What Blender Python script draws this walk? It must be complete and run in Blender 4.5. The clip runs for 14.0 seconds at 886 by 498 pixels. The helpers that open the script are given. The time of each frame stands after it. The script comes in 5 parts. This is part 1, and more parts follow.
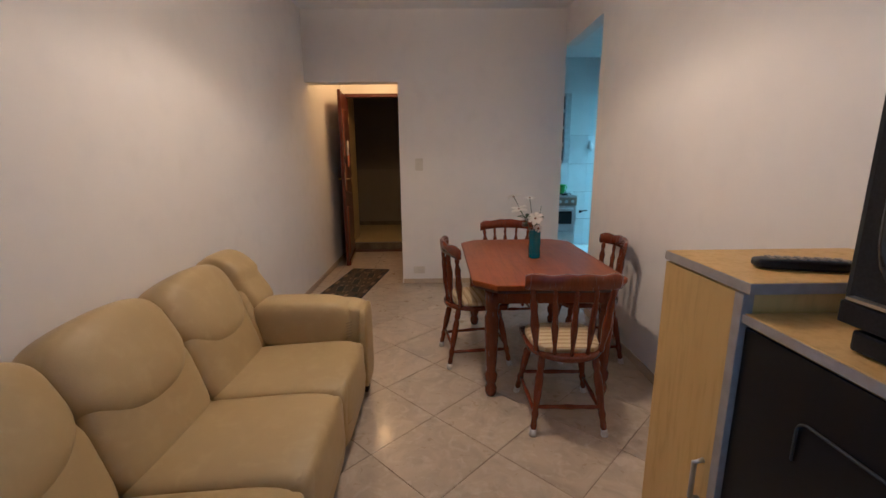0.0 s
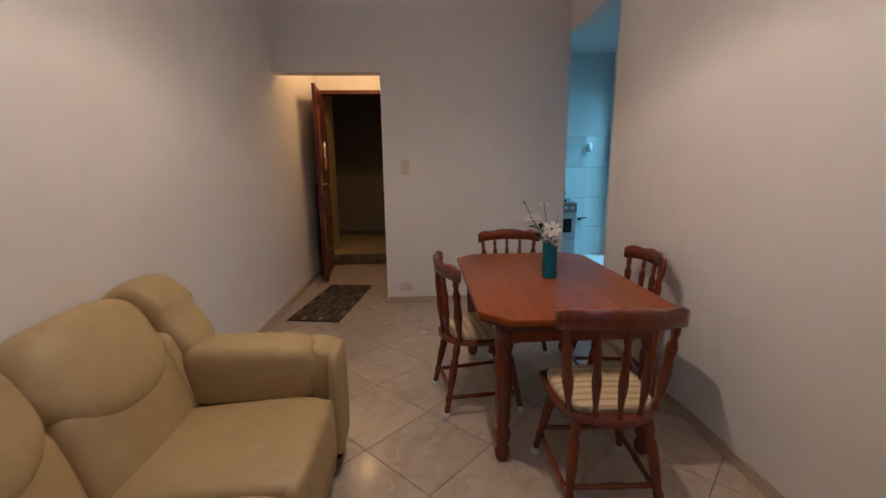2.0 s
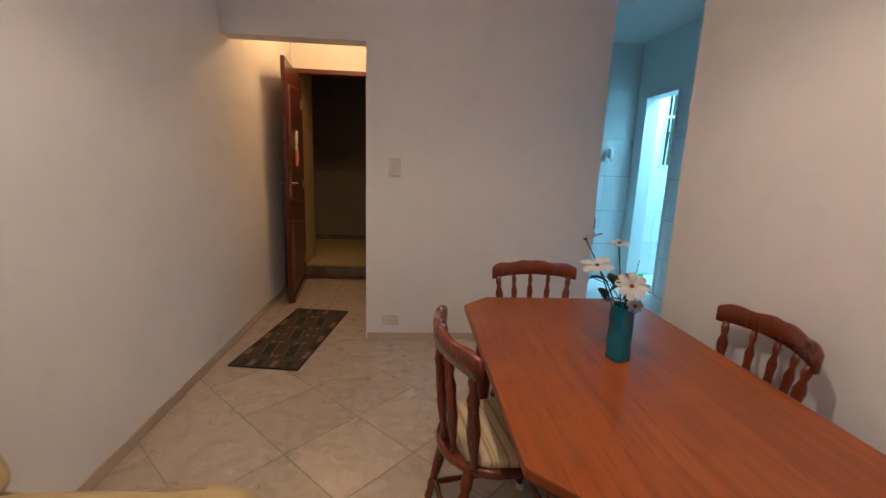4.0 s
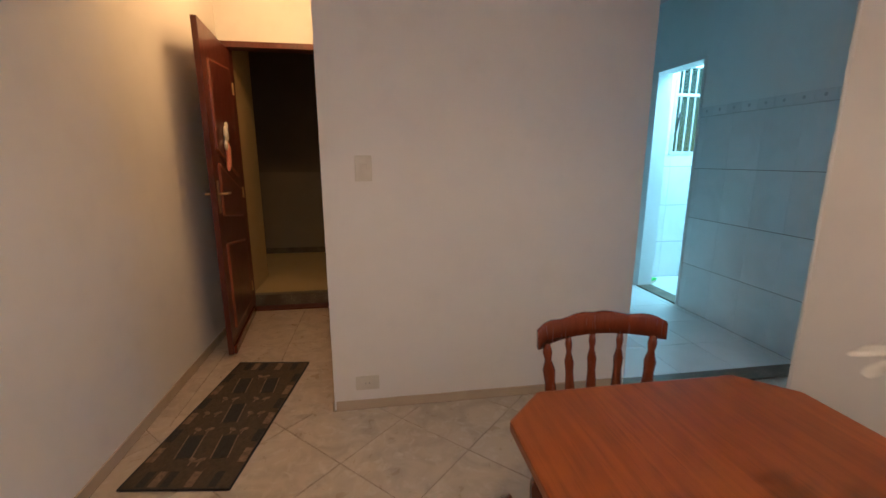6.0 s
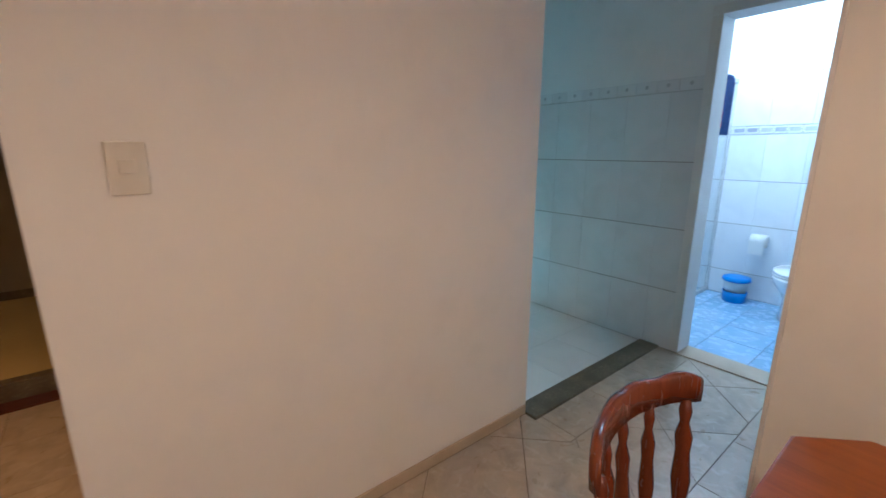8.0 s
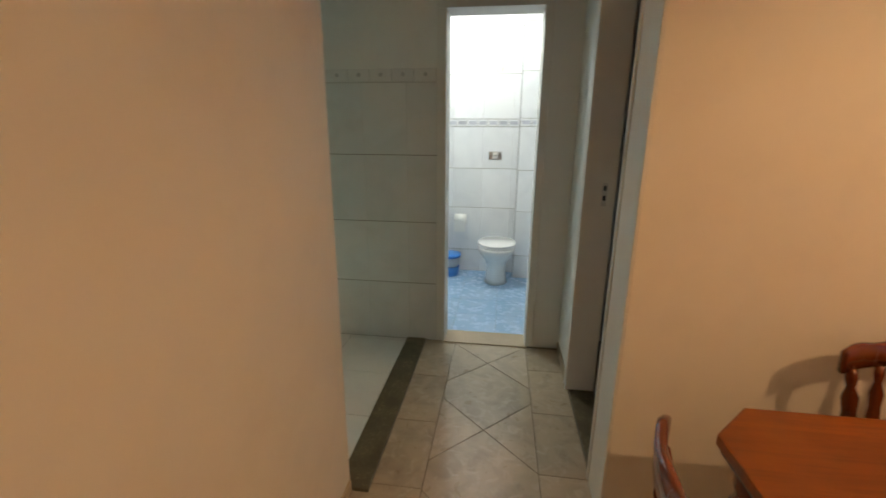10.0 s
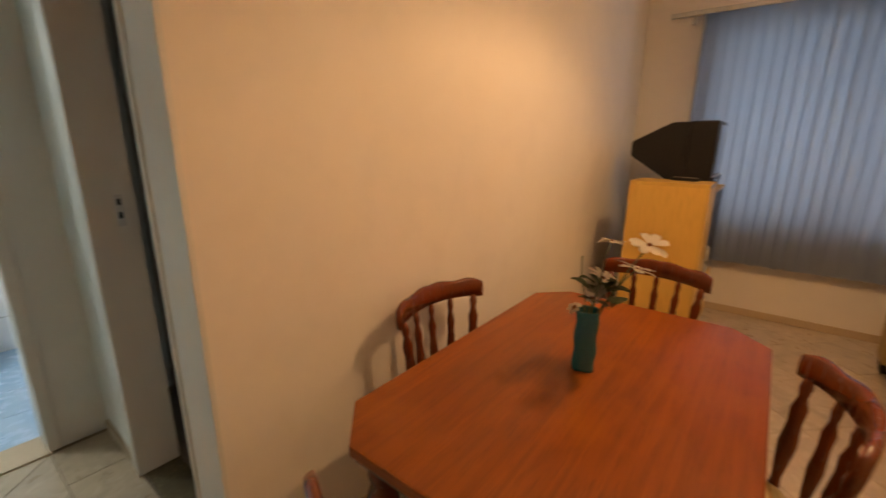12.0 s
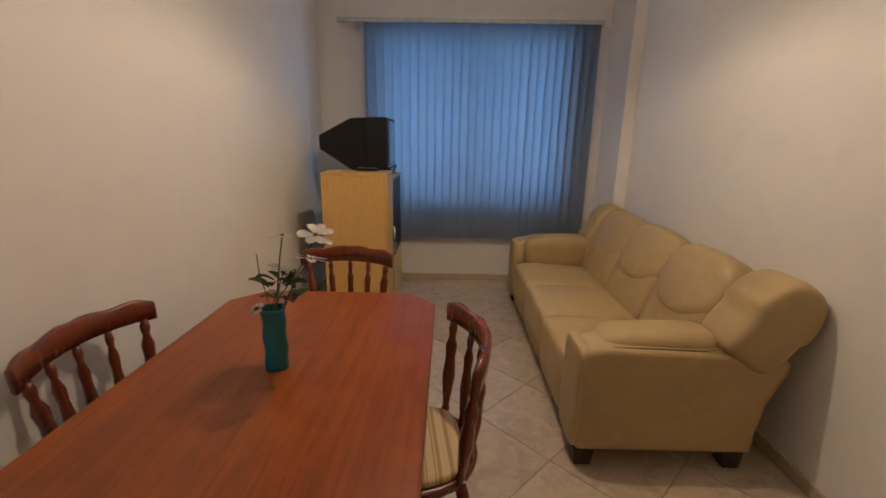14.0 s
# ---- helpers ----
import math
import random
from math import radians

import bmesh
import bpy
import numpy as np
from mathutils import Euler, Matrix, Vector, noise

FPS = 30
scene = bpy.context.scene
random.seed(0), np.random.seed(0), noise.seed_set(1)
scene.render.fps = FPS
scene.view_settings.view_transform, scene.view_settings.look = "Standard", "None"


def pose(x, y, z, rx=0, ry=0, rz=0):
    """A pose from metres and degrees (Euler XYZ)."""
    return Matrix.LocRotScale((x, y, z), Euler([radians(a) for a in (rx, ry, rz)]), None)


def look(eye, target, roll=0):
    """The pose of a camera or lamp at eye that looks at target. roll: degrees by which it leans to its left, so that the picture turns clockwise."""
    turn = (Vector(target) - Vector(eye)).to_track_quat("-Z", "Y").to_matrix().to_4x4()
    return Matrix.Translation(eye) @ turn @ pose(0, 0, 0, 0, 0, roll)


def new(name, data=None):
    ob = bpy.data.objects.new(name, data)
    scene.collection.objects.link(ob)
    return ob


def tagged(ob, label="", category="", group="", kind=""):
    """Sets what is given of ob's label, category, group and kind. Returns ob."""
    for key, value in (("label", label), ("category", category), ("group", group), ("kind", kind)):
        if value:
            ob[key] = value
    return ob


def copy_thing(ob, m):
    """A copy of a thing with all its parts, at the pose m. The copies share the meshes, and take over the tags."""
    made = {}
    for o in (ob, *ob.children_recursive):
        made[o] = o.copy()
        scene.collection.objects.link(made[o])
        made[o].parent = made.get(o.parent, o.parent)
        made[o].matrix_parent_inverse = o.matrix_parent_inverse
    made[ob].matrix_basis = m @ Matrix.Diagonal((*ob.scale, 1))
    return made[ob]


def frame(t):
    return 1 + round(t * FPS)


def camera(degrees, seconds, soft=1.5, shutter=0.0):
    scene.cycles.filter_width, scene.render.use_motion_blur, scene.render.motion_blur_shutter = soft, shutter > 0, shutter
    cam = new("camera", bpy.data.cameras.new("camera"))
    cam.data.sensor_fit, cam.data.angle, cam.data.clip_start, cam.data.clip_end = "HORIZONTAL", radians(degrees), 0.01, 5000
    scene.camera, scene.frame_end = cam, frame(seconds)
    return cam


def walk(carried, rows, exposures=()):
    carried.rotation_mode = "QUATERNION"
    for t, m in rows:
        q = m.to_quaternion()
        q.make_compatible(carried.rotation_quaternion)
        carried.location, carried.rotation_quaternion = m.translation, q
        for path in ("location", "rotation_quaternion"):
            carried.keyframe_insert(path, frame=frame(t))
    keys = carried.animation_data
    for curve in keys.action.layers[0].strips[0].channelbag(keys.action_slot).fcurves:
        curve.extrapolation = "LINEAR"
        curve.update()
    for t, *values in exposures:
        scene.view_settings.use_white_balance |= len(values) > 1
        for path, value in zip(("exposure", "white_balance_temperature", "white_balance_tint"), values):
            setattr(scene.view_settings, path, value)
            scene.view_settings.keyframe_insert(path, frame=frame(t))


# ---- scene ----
cam = camera(93.1, 14.0, shutter=0.4)
PATH = [
    (0, (1.373, -0.082, 1.399), (1.4, 1.873, 0.982), -0.5),
    (0.5, (1.42, -0.032, 1.348), (1.432, 1.931, 0.961), -0.2),
    (1, (1.365, 0.129, 1.389), (1.402, 2.088, 0.99), -0.1),
    (1.5, (1.342, 0.302, 1.389), (1.401, 2.262, 0.994), -0.6),
    (2, (1.334, 0.496, 1.343), (1.432, 2.456, 0.959), -0.6),
    (2.5, (1.368, 0.724, 1.352), (1.478, 2.682, 0.963), 0.1),
    (3, (1.339, 0.96, 1.358), (1.453, 2.918, 0.966), 1.0),
    (5.3, (1.275, 2.062, 1.388), (1.513, 4.009, 0.995), 1.6),
    (5.5, (1.262, 2.162, 1.385), (1.518, 4.105, 0.988), 0.9),
    (6, (1.245, 2.395, 1.394), (1.551, 4.327, 0.975), -0.0),
    (6.5, (1.261, 2.641, 1.381), (1.623, 4.563, 0.961), 0.0),
    (7, (1.231, 2.821, 1.385), (1.797, 4.689, 0.952), 1.4),
    (7.5, (1.114, 3.06, 1.428), (2.057, 4.765, 0.973), -1.4),
    (7.7, (1.12, 3.152, 1.392), (2.173, 4.789, 0.933), -0.9),
    (9.8, (1.345, 4.004, 1.42), (3.235, 4.417, 0.91), 0.2),
    (10, (1.368, 4.026, 1.436), (3.281, 4.288, 0.914), 0.4),
    (10.5, (1.518, 4.045, 1.421), (3.443, 3.928, 0.892), 0.2),
    (11, (1.606, 4.074, 1.444), (3.426, 3.433, 0.92), 1.4),
    (11.5, (1.655, 4.03, 1.43), (3.208, 2.888, 0.914), 0.3),
    (12, (1.66, 3.99, 1.415), (2.852, 2.465, 0.917), 0.45),
    (12.5, (1.65, 3.975, 1.43), (2.47, 2.225, 0.92), 0.3),
    (13, (1.592, 3.967, 1.432), (2.028, 2.085, 0.92), 1.1),
    (13.5, (1.566, 3.95, 1.428), (1.736, 2.026, 0.916), 1.3),
    (14, (1.526, 3.936, 1.42), (1.546, 2.003, 0.906), 0.9),
]
walk(cam, [(t, look(eye, target, roll)) for t, eye, target, roll in PATH],
     [(0, 0.24, 4420, 6), (2.0, 0.02, 4400, 7), (2.5, 0.06, 4400, 7), (3.0, 0.20, 4420, 7), (5.3, 0.36, 4550, 7), (7.0, 0.45, 4720, 7), (7.7, 0.68, 4680, 8), (9.8, 0.24, 7600, 12), (11.0, 0.2, 7600, 13), (12.0, 0.34, 7800, 14), (12.5, 0.25, 7000, 30), (13.0, 0.20, 5850, 15), (13.5, 0.12, 5250, 4), (14.0, 0.12, 4740, 2)])

# ---- world and lights ----
world = bpy.data.worlds.new("dusk")
scene.world = world
world.use_nodes = True
_wn = world.node_tree.nodes
_sky = _wn.new("ShaderNodeTexSky")
_sky.sky_type = "NISHITA"
_sky.sun_disc = False
_sky.sun_elevation = radians(12)
_sky.sun_rotation = radians(60)
world.node_tree.links.new(_sky.outputs[0], _wn["Background"].inputs[0])
_wn["Background"].inputs[1].default_value = 0.05


def lamp(name, kind, m, power, colour, size=0.05, size_y=None):
    data = bpy.data.lights.new(name, kind)
    data.energy, data.color = power, colour
    if kind == "AREA":
        data.size = size
        if size_y:
            data.shape, data.size_y = "RECTANGLE", size_y
    else:
        data.shadow_soft_size = size
    ob = new(name, data)
    ob.matrix_world = m
    return ob


LAMP_X, LAMP_Y, LAMP_Z = 1.35, 2.08, 2.466
WARM, AMBER, COOL, CYAN = (1.0, 0.62, 0.33), (1.0, 0.47, 0.13), (0.82, 0.95, 1.0), (0.58, 0.95, 0.90)
lamp("living_bulb", "POINT", pose(LAMP_X, LAMP_Y, LAMP_Z), 33, WARM, 0.02)
# two added fill lamps in the shade even out the single bulb's light
lamp("living_fill_down", "AREA", pose(LAMP_X, LAMP_Y, LAMP_Z - 0.03), 3.5, WARM, 0.04)
lamp("living_fill_up", "AREA", pose(LAMP_X, LAMP_Y, LAMP_Z + 0.03, 180, 0, 0), 8, WARM, 0.04)
lamp("entry_bulb", "POINT", pose(0.55, 5.55, 2.66), 13.5, AMBER, 0.06)
lamp("bathroom_bulb", "POINT", pose(4.95, 4.55, 2.55), 38, COOL, 0.09)
lamp("service_tube_light", "AREA", pose(4.85, 6.15, 2.835), 42, CYAN, 0.10, 1.1)
lamp("window_daylight", "AREA", pose(1.32, -0.42, 1.53, 90, 0, 0), 14, (0.60, 0.76, 1.0), 1.7, 1.45)

# ---- materials ----


class Mat:
    """A small builder of procedural materials."""

    def __init__(self, name, base, rough=0.5, metal=0.0, coat=0.0):
        self.m = bpy.data.materials.new(name)
        self.m.use_nodes = True
        self.t = self.m.node_tree
        self.b = self.t.nodes["Principled BSDF"]
        self.b.inputs["Base Color"].default_value = (*base, 1)
        self.b.inputs["Roughness"].default_value = rough
        self.b.inputs["Metallic"].default_value = metal
        self.b.inputs["Coat Weight"].default_value = coat
        self.b.inputs["Coat Roughness"].default_value = 0.12
        self.base = base
        self.vec = None
        self.last = None

    def node(self, kind, **values):
        n = self.t.nodes.new(kind)
        for k, v in values.items():
            n.inputs[k].default_value = v
        return n

    def link(self, a, b):
        self.t.links.new(a, b)

    def coords(self, stretch=(1, 1, 1), turn=(0, 0, 0), space="Object"):
        c = self.node("ShaderNodeTexCoord")
        mp = self.node("ShaderNodeMapping")
        mp.inputs["Scale"].default_value = stretch
        mp.inputs["Rotation"].default_value = turn
        info = self.node("ShaderNodeObjectInfo")
        mul = self.node("ShaderNodeMath")
        mul.operation = "MULTIPLY"
        mul.inputs[1].default_value = 37.0
        self.link(info.outputs["Random"], mul.inputs[0])
        add = self.node("ShaderNodeVectorMath")
        self.link(c.outputs[space], add.inputs[0])
        self.link(mul.outputs[0], add.inputs[1])
        self.link(add.outputs[0], mp.inputs["Vector"])
        self.vec = mp.outputs[0]
        return self

    def noise(self, scale, detail=4, distort=0.0):
        n = self.node("ShaderNodeTexNoise", Scale=scale, Detail=detail, Distortion=distort)
        if self.vec is not None:
            self.link(self.vec, n.inputs["Vector"])
        return n.outputs["Fac"]

    def mix(self, fac, dark, lo=0.35, hi=0.65):
        """Mix the present colour with another one where fac is high."""
        r = self.node("ShaderNodeMapRange")
        r.inputs["From Min"].default_value, r.inputs["From Max"].default_value = lo, hi
        self.link(fac, r.inputs["Value"])
        x = self.node("ShaderNodeMix")
        x.data_type = "RGBA"
        self.link(r.outputs[0], x.inputs[0])
        if self.last is None:
            x.inputs[6].default_value = (*self.base, 1)
        else:
            self.link(self.last, x.inputs[6])
        x.inputs[7].default_value = (*dark, 1)
        self.last = x.outputs[2]
        self.link(self.last, self.b.inputs["Base Color"])
        return self

    def vary(self, amount=0.12):
        """Each object of this material a little lighter or darker."""
        info = self.node("ShaderNodeObjectInfo")
        r = self.node("ShaderNodeMapRange")
        r.inputs["To Min"].default_value, r.inputs["To Max"].default_value = 1 - amount, 1 + amount
        self.link(info.outputs["Random"], r.inputs["Value"])
        h = self.node("ShaderNodeHueSaturation")
        if self.last is None:
            h.inputs["Color"].default_value = (*self.base, 1)
        else:
            self.link(self.last, h.inputs["Color"])
        self.link(r.outputs[0], h.inputs["Value"])
        self.last = h.outputs[0]
        self.link(self.last, self.b.inputs["Base Color"])
        return self

    def bump(self, fac, strength=0.2, dist=0.002):
        bp = self.node("ShaderNodeBump", Strength=strength, Distance=dist)
        self.link(fac, bp.inputs["Height"])
        self.link(bp.outputs[0], self.b.inputs["Normal"])
        return self

    def rough(self, fac, lo, hi):
        r = self.node("ShaderNodeMapRange")
        r.inputs["To Min"].default_value, r.inputs["To Max"].default_value = lo, hi
        self.link(fac, r.inputs["Value"])
        self.link(r.outputs[0], self.b.inputs["Roughness"])
        return self


def paint(name, base, dirt):
    k = Mat(name, base, 0.62).coords()
    big, mid, fine = k.noise(0.7, 3), k.noise(6, 4), k.noise(90, 3)
    k.mix(big, dirt, 0.45, 0.95).mix(mid, tuple(c * 0.93 for c in base), 0.5, 0.9)
    return k.bump(fine, 0.12, 0.002).rough(mid, 0.5, 0.75).m


WALL = paint("cream_wall_paint", (0.82, 0.79, 0.74), (0.74, 0.70, 0.64))
CEIL = paint("ceiling_paint", (0.86, 0.85, 0.83), (0.80, 0.79, 0.77))
GREYWALL = paint("pale_grey_paint", (0.78, 0.80, 0.79), (0.70, 0.72, 0.70))
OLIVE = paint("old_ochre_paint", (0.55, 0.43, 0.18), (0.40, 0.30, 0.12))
# The unlit stairwell's shade is put into these two dark paints.
LANDING = paint("shade_dark_landing_paint", (0.22, 0.185, 0.12), (0.15, 0.125, 0.08))
DADO = paint("shade_dark_beige_dado", (0.27, 0.23, 0.15), (0.21, 0.17, 0.11))
# Dull colour that carries the shade of the unlit bedroom.
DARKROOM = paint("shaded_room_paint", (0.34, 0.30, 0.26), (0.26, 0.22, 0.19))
TRIM = paint("white_gloss_trim", (0.74, 0.74, 0.72), (0.64, 0.63, 0.60))


def floor_tile():
    k = Mat("marbled_beige_porcelain", (0.49, 0.40, 0.29), 0.25, 0, 0.25).coords()
    a, b, c = k.noise(5, 6, 1.6), k.noise(16, 5, 0.8), k.noise(120, 2)
    k.mix(a, (0.38, 0.31, 0.225), 0.42, 0.7).mix(b, (0.57, 0.49, 0.385), 0.52, 0.8).vary(0.07)
    return k.rough(b, 0.2, 0.42).bump(c, 0.05, 0.001).m


def gloss_tile(name, base, vein, rough=0.16, amount=0.04):
    k = Mat(name, base, rough, 0, 0.3).coords()
    a, b = k.noise(3, 5, 1.0), k.noise(20, 4)
    k.mix(a, vein, 0.45, 0.8).vary(amount)
    return k.rough(b, rough * 0.8, rough * 1.8).bump(a, 0.04, 0.002).m


def wood(name, base, dark, stretch, rough=0.25, coat=0.5):
    k = Mat(name, base, rough, 0, coat).coords(stretch)
    k.b.inputs["Specular IOR Level"].default_value = 0.35
    k.b.inputs["Coat Roughness"].default_value = 0.07
    a, b, c = k.noise(3.2, 6, 0.8), k.noise(11, 6, 0.3), k.noise(40, 3)
    k.mix(a, dark, 0.35, 0.75).mix(b, tuple(x * 0.75 for x in dark), 0.5, 0.95).vary(0.07)
    return k.rough(b, rough * 0.8, rough * 1.7).bump(c, 0.015, 0.001).m


FLOOR_TILE = floor_tile()
GROUT = Mat("brown_grout", (0.25, 0.195, 0.14), 0.9).coords()
GROUT = GROUT.mix(GROUT.noise(40, 4), (0.17, 0.13, 0.095)).m
PALE_GROUT = Mat("grey_grout", (0.30, 0.29, 0.26), 0.9).coords()
PALE_GROUT = PALE_GROUT.mix(PALE_GROUT.noise(12, 4), (0.24, 0.22, 0.19)).m
BLUE_GROUT = Mat("blue_grey_grout", (0.26, 0.36, 0.50), 0.9).coords()
BLUE_GROUT = BLUE_GROUT.mix(BLUE_GROUT.noise(14, 4), (0.20, 0.28, 0.40)).m
MOTIF = Mat("faint_grey_glaze", (0.56, 0.58, 0.58), 0.25).coords()
MOTIF = MOTIF.mix(MOTIF.noise(60, 3), (0.48, 0.50, 0.51)).m
SKIRT = gloss_tile("beige_skirting_tile", (0.52, 0.41, 0.28), (0.43, 0.33, 0.215), 0.3, 0.06)
KITCHEN_TILE = gloss_tile("white_kitchen_tile", (0.74, 0.76, 0.76), (0.66, 0.68, 0.67), 0.14)
KITCHEN_FLOOR = gloss_tile("white_floor_tile", (0.78, 0.79, 0.78), (0.72, 0.73, 0.72), 0.3)
BATH_TILE = gloss_tile("white_bathroom_tile", (0.76, 0.78, 0.80), (0.68, 0.70, 0.73), 0.12)
BATH_FLOOR = gloss_tile("blue_mottled_tile", (0.31, 0.50, 0.73), (0.44, 0.60, 0.79), 0.2, 0.06)
BAND = gloss_tile("grey_border_tile", (0.46, 0.48, 0.54), (0.32, 0.34, 0.40), 0.2, 0.2)
GRANITE = Mat("dark_brown_granite", (0.15, 0.122, 0.072), 0.3).coords()
GRANITE = GRANITE.mix(GRANITE.noise(60, 5), (0.25, 0.205, 0.125), 0.5, 0.7).mix(GRANITE.noise(8, 3), (0.095, 0.076, 0.044)).m
MAHOGANY = wood("red_mahogany_varnish", (0.172, 0.036, 0.011), (0.122, 0.024, 0.008), (9, 9, 1.2), 0.2, 0.5)


def board_wood():
    """Varnished boards glued side by side, about nine centimetres wide, grain along y."""
    k = Mat("mahogany_table_top", (0.270, 0.068, 0.008), 0.2, 0, 0.15)
    k.b.inputs["Specular IOR Level"].default_value = 0.22
    k.b.inputs["Coat Roughness"].default_value = 0.10
    c = k.node("ShaderNodeTexCoord")
    sep = k.node("ShaderNodeSeparateXYZ")
    k.link(c.outputs["Object"], sep.inputs[0])
    wide = k.node("ShaderNodeMath")
    wide.operation = "DIVIDE"
    wide.inputs[1].default_value = 0.091
    k.link(sep.outputs["X"], wide.inputs[0])
    board = k.node("ShaderNodeMath")
    board.operation = "FLOOR"
    k.link(wide.outputs[0], board.inputs[0])
    tone = k.node("ShaderNodeTexWhiteNoise")
    tone.noise_dimensions = "1D"
    k.link(board.outputs[0], tone.inputs["W"])
    shift = k.node("ShaderNodeVectorMath")
    k.link(c.outputs["Object"], shift.inputs[0])
    k.link(tone.outputs["Color"], shift.inputs[1])
    mp = k.node("ShaderNodeMapping")
    mp.inputs["Scale"].default_value = (16, 1.1, 16)
    k.link(shift.outputs[0], mp.inputs["Vector"])
    k.vec = mp.outputs[0]
    streak, pores = k.noise(2.2, 7, 0.5), k.noise(9, 5, 0.15)
    k.vec = c.outputs["Object"]
    cloud, wipe = k.noise(4.5, 4, 0.4), k.noise(18, 4)
    k.mix(streak, (0.185, 0.042, 0.0055), 0.40, 0.70).mix(pores, (0.135, 0.029, 0.0045), 0.56, 0.88)
    k.mix(tone.outputs["Value"], (0.185, 0.044, 0.0055), 0.1, 1.8).mix(cloud, (0.31, 0.090, 0.012), 0.52, 0.95)
    return k.rough(wipe, 0.295, 0.38).m


TABLE_WOOD = board_wood()
EDGE_WOOD = wood("shadow_dark_table_edge", (0.075, 0.022, 0.010), (0.04, 0.012, 0.006), (9, 9, 1.2), 0.3, 0.3)
# Paler worn varnish; the mouldings' highlights are put into its colour.
WORN_HIGHLIGHT = wood("worn_highlight_moulding", (0.30, 0.098, 0.036), (0.19, 0.052, 0.02), (9, 9, 1.2), 0.25, 0.5)
DARKWOOD = wood("dark_mahogany_door", (0.120, 0.025, 0.010), (0.070, 0.014, 0.006), (9, 9, 0.9), 0.3, 0.4)
MAPLE = wood("yellow_maple_laminate", (0.63, 0.40, 0.11), (0.60, 0.375, 0.098), (6, 6, 0.8), 0.4, 0.1)
GREY_EDGE = Mat("grey_edge_band", (0.37, 0.315, 0.25), 0.7).coords()
GREY_EDGE = GREY_EDGE.mix(GREY_EDGE.noise(30, 3), (0.31, 0.26, 0.205)).m
LEG_WOOD = wood("near_black_wood", (0.035, 0.022, 0.016), (0.02, 0.012, 0.01), (6, 6, 1), 0.45, 0.1)


def leather():
    k = Mat("tan_leather", (0.44, 0.325, 0.138), 0.46).coords()
    a, b, v = k.noise(2.2, 4), k.noise(14, 5, 0.5), k.node("ShaderNodeTexVoronoi", Scale=260)
    k.link(k.vec, v.inputs["Vector"])
    k.mix(a, (0.39, 0.282, 0.115), 0.4, 0.75).mix(b, (0.48, 0.36, 0.165), 0.5, 0.85)
    return k.rough(b, 0.40, 0.56).bump(v.outputs["Distance"], 0.16, 0.0015).m


LEATHER = leather()
PIPING = Mat("olive_piping", (0.30, 0.22, 0.10), 0.5).m
WHITE_FOOT = Mat("white_rubber", (0.72, 0.70, 0.66), 0.6).coords()
WHITE_FOOT = WHITE_FOOT.mix(WHITE_FOOT.noise(60, 3), (0.5, 0.47, 0.42)).m


def stripes():
    k = Mat("striped_seat_fabric", (0.60, 0.47, 0.26), 0.9).coords((1, 1, 1))
    w = k.node("ShaderNodeTexWave", Scale=7.0, Distortion=0.3)
    w.bands_direction = "Y"
    c = k.node("ShaderNodeTexCoord")
    k.link(c.outputs["Object"], w.inputs["Vector"])
    w2 = k.node("ShaderNodeTexWave", Scale=17.0)
    w2.bands_direction = "Y"
    k.link(c.outputs["Object"], w2.inputs["Vector"])
    k.mix(w.outputs["Fac"], (0.40, 0.27, 0.12), 0.40, 0.65).mix(w2.outputs["Fac"], (0.60, 0.50, 0.30), 0.75, 0.95)
    return k.bump(k.noise(300, 2), 0.4, 0.002).m


FABRIC = stripes()
BLACK = Mat("black_plastic", (0.008, 0.008, 0.009), 0.45).coords()
BLACK.b.inputs["Specular IOR Level"].default_value = 0.25
BLACK = BLACK.mix(BLACK.noise(200, 2), (0.014, 0.014, 0.015)).rough(BLACK.noise(8, 3), 0.35, 0.55).m
SCREEN = Mat("dark_tube_screen", (0.015, 0.02, 0.025), 0.08, 0, 0.5).m
SILVER = Mat("brushed_silver", (0.55, 0.55, 0.54), 0.32, 1.0).m
BRASS = Mat("worn_brass", (0.62, 0.46, 0.22), 0.32, 1.0).m
ALU = Mat("white_aluminium", (0.62, 0.64, 0.64), 0.4, 0.2).coords()
ALU = ALU.mix(ALU.noise(20, 3), (0.52, 0.54, 0.54)).m
PLATE = Mat("ivory_plastic", (0.68, 0.64, 0.54), 0.4).coords()
PLATE = PLATE.mix(PLATE.noise(9, 3), (0.62, 0.57, 0.47)).m
PORCELAIN = Mat("white_porcelain", (0.82, 0.82, 0.80), 0.1, 0, 0.5).coords()
PORCELAIN = PORCELAIN.mix(PORCELAIN.noise(4, 3), (0.76, 0.76, 0.74)).m
ENAMEL = Mat("white_enamel", (0.70, 0.72, 0.72), 0.25, 0, 0.3).coords()
ENAMEL = ENAMEL.mix(ENAMEL.noise(6, 3), (0.6, 0.62, 0.62)).m
SMOKED = Mat("smoked_black_glass", (0.008, 0.008, 0.009), 0.35)
SMOKED.b.inputs["Specular IOR Level"].default_value = 0.2
SMOKED = SMOKED.m
DIM_GREY = Mat("dim_grey_metal", (0.03, 0.03, 0.03), 0.6).m
DARK_GLASS = Mat("dark_oven_glass", (0.02, 0.025, 0.028), 0.08).m
BLUE_PLASTIC = Mat("blue_plastic", (0.03, 0.20, 0.62), 0.35).coords()
BLUE_PLASTIC = BLUE_PLASTIC.mix(BLUE_PLASTIC.noise(10, 3), (0.05, 0.28, 0.70)).m
GREEN_PLASTIC = Mat("green_plastic", (0.10, 0.42, 0.05), 0.4).coords()
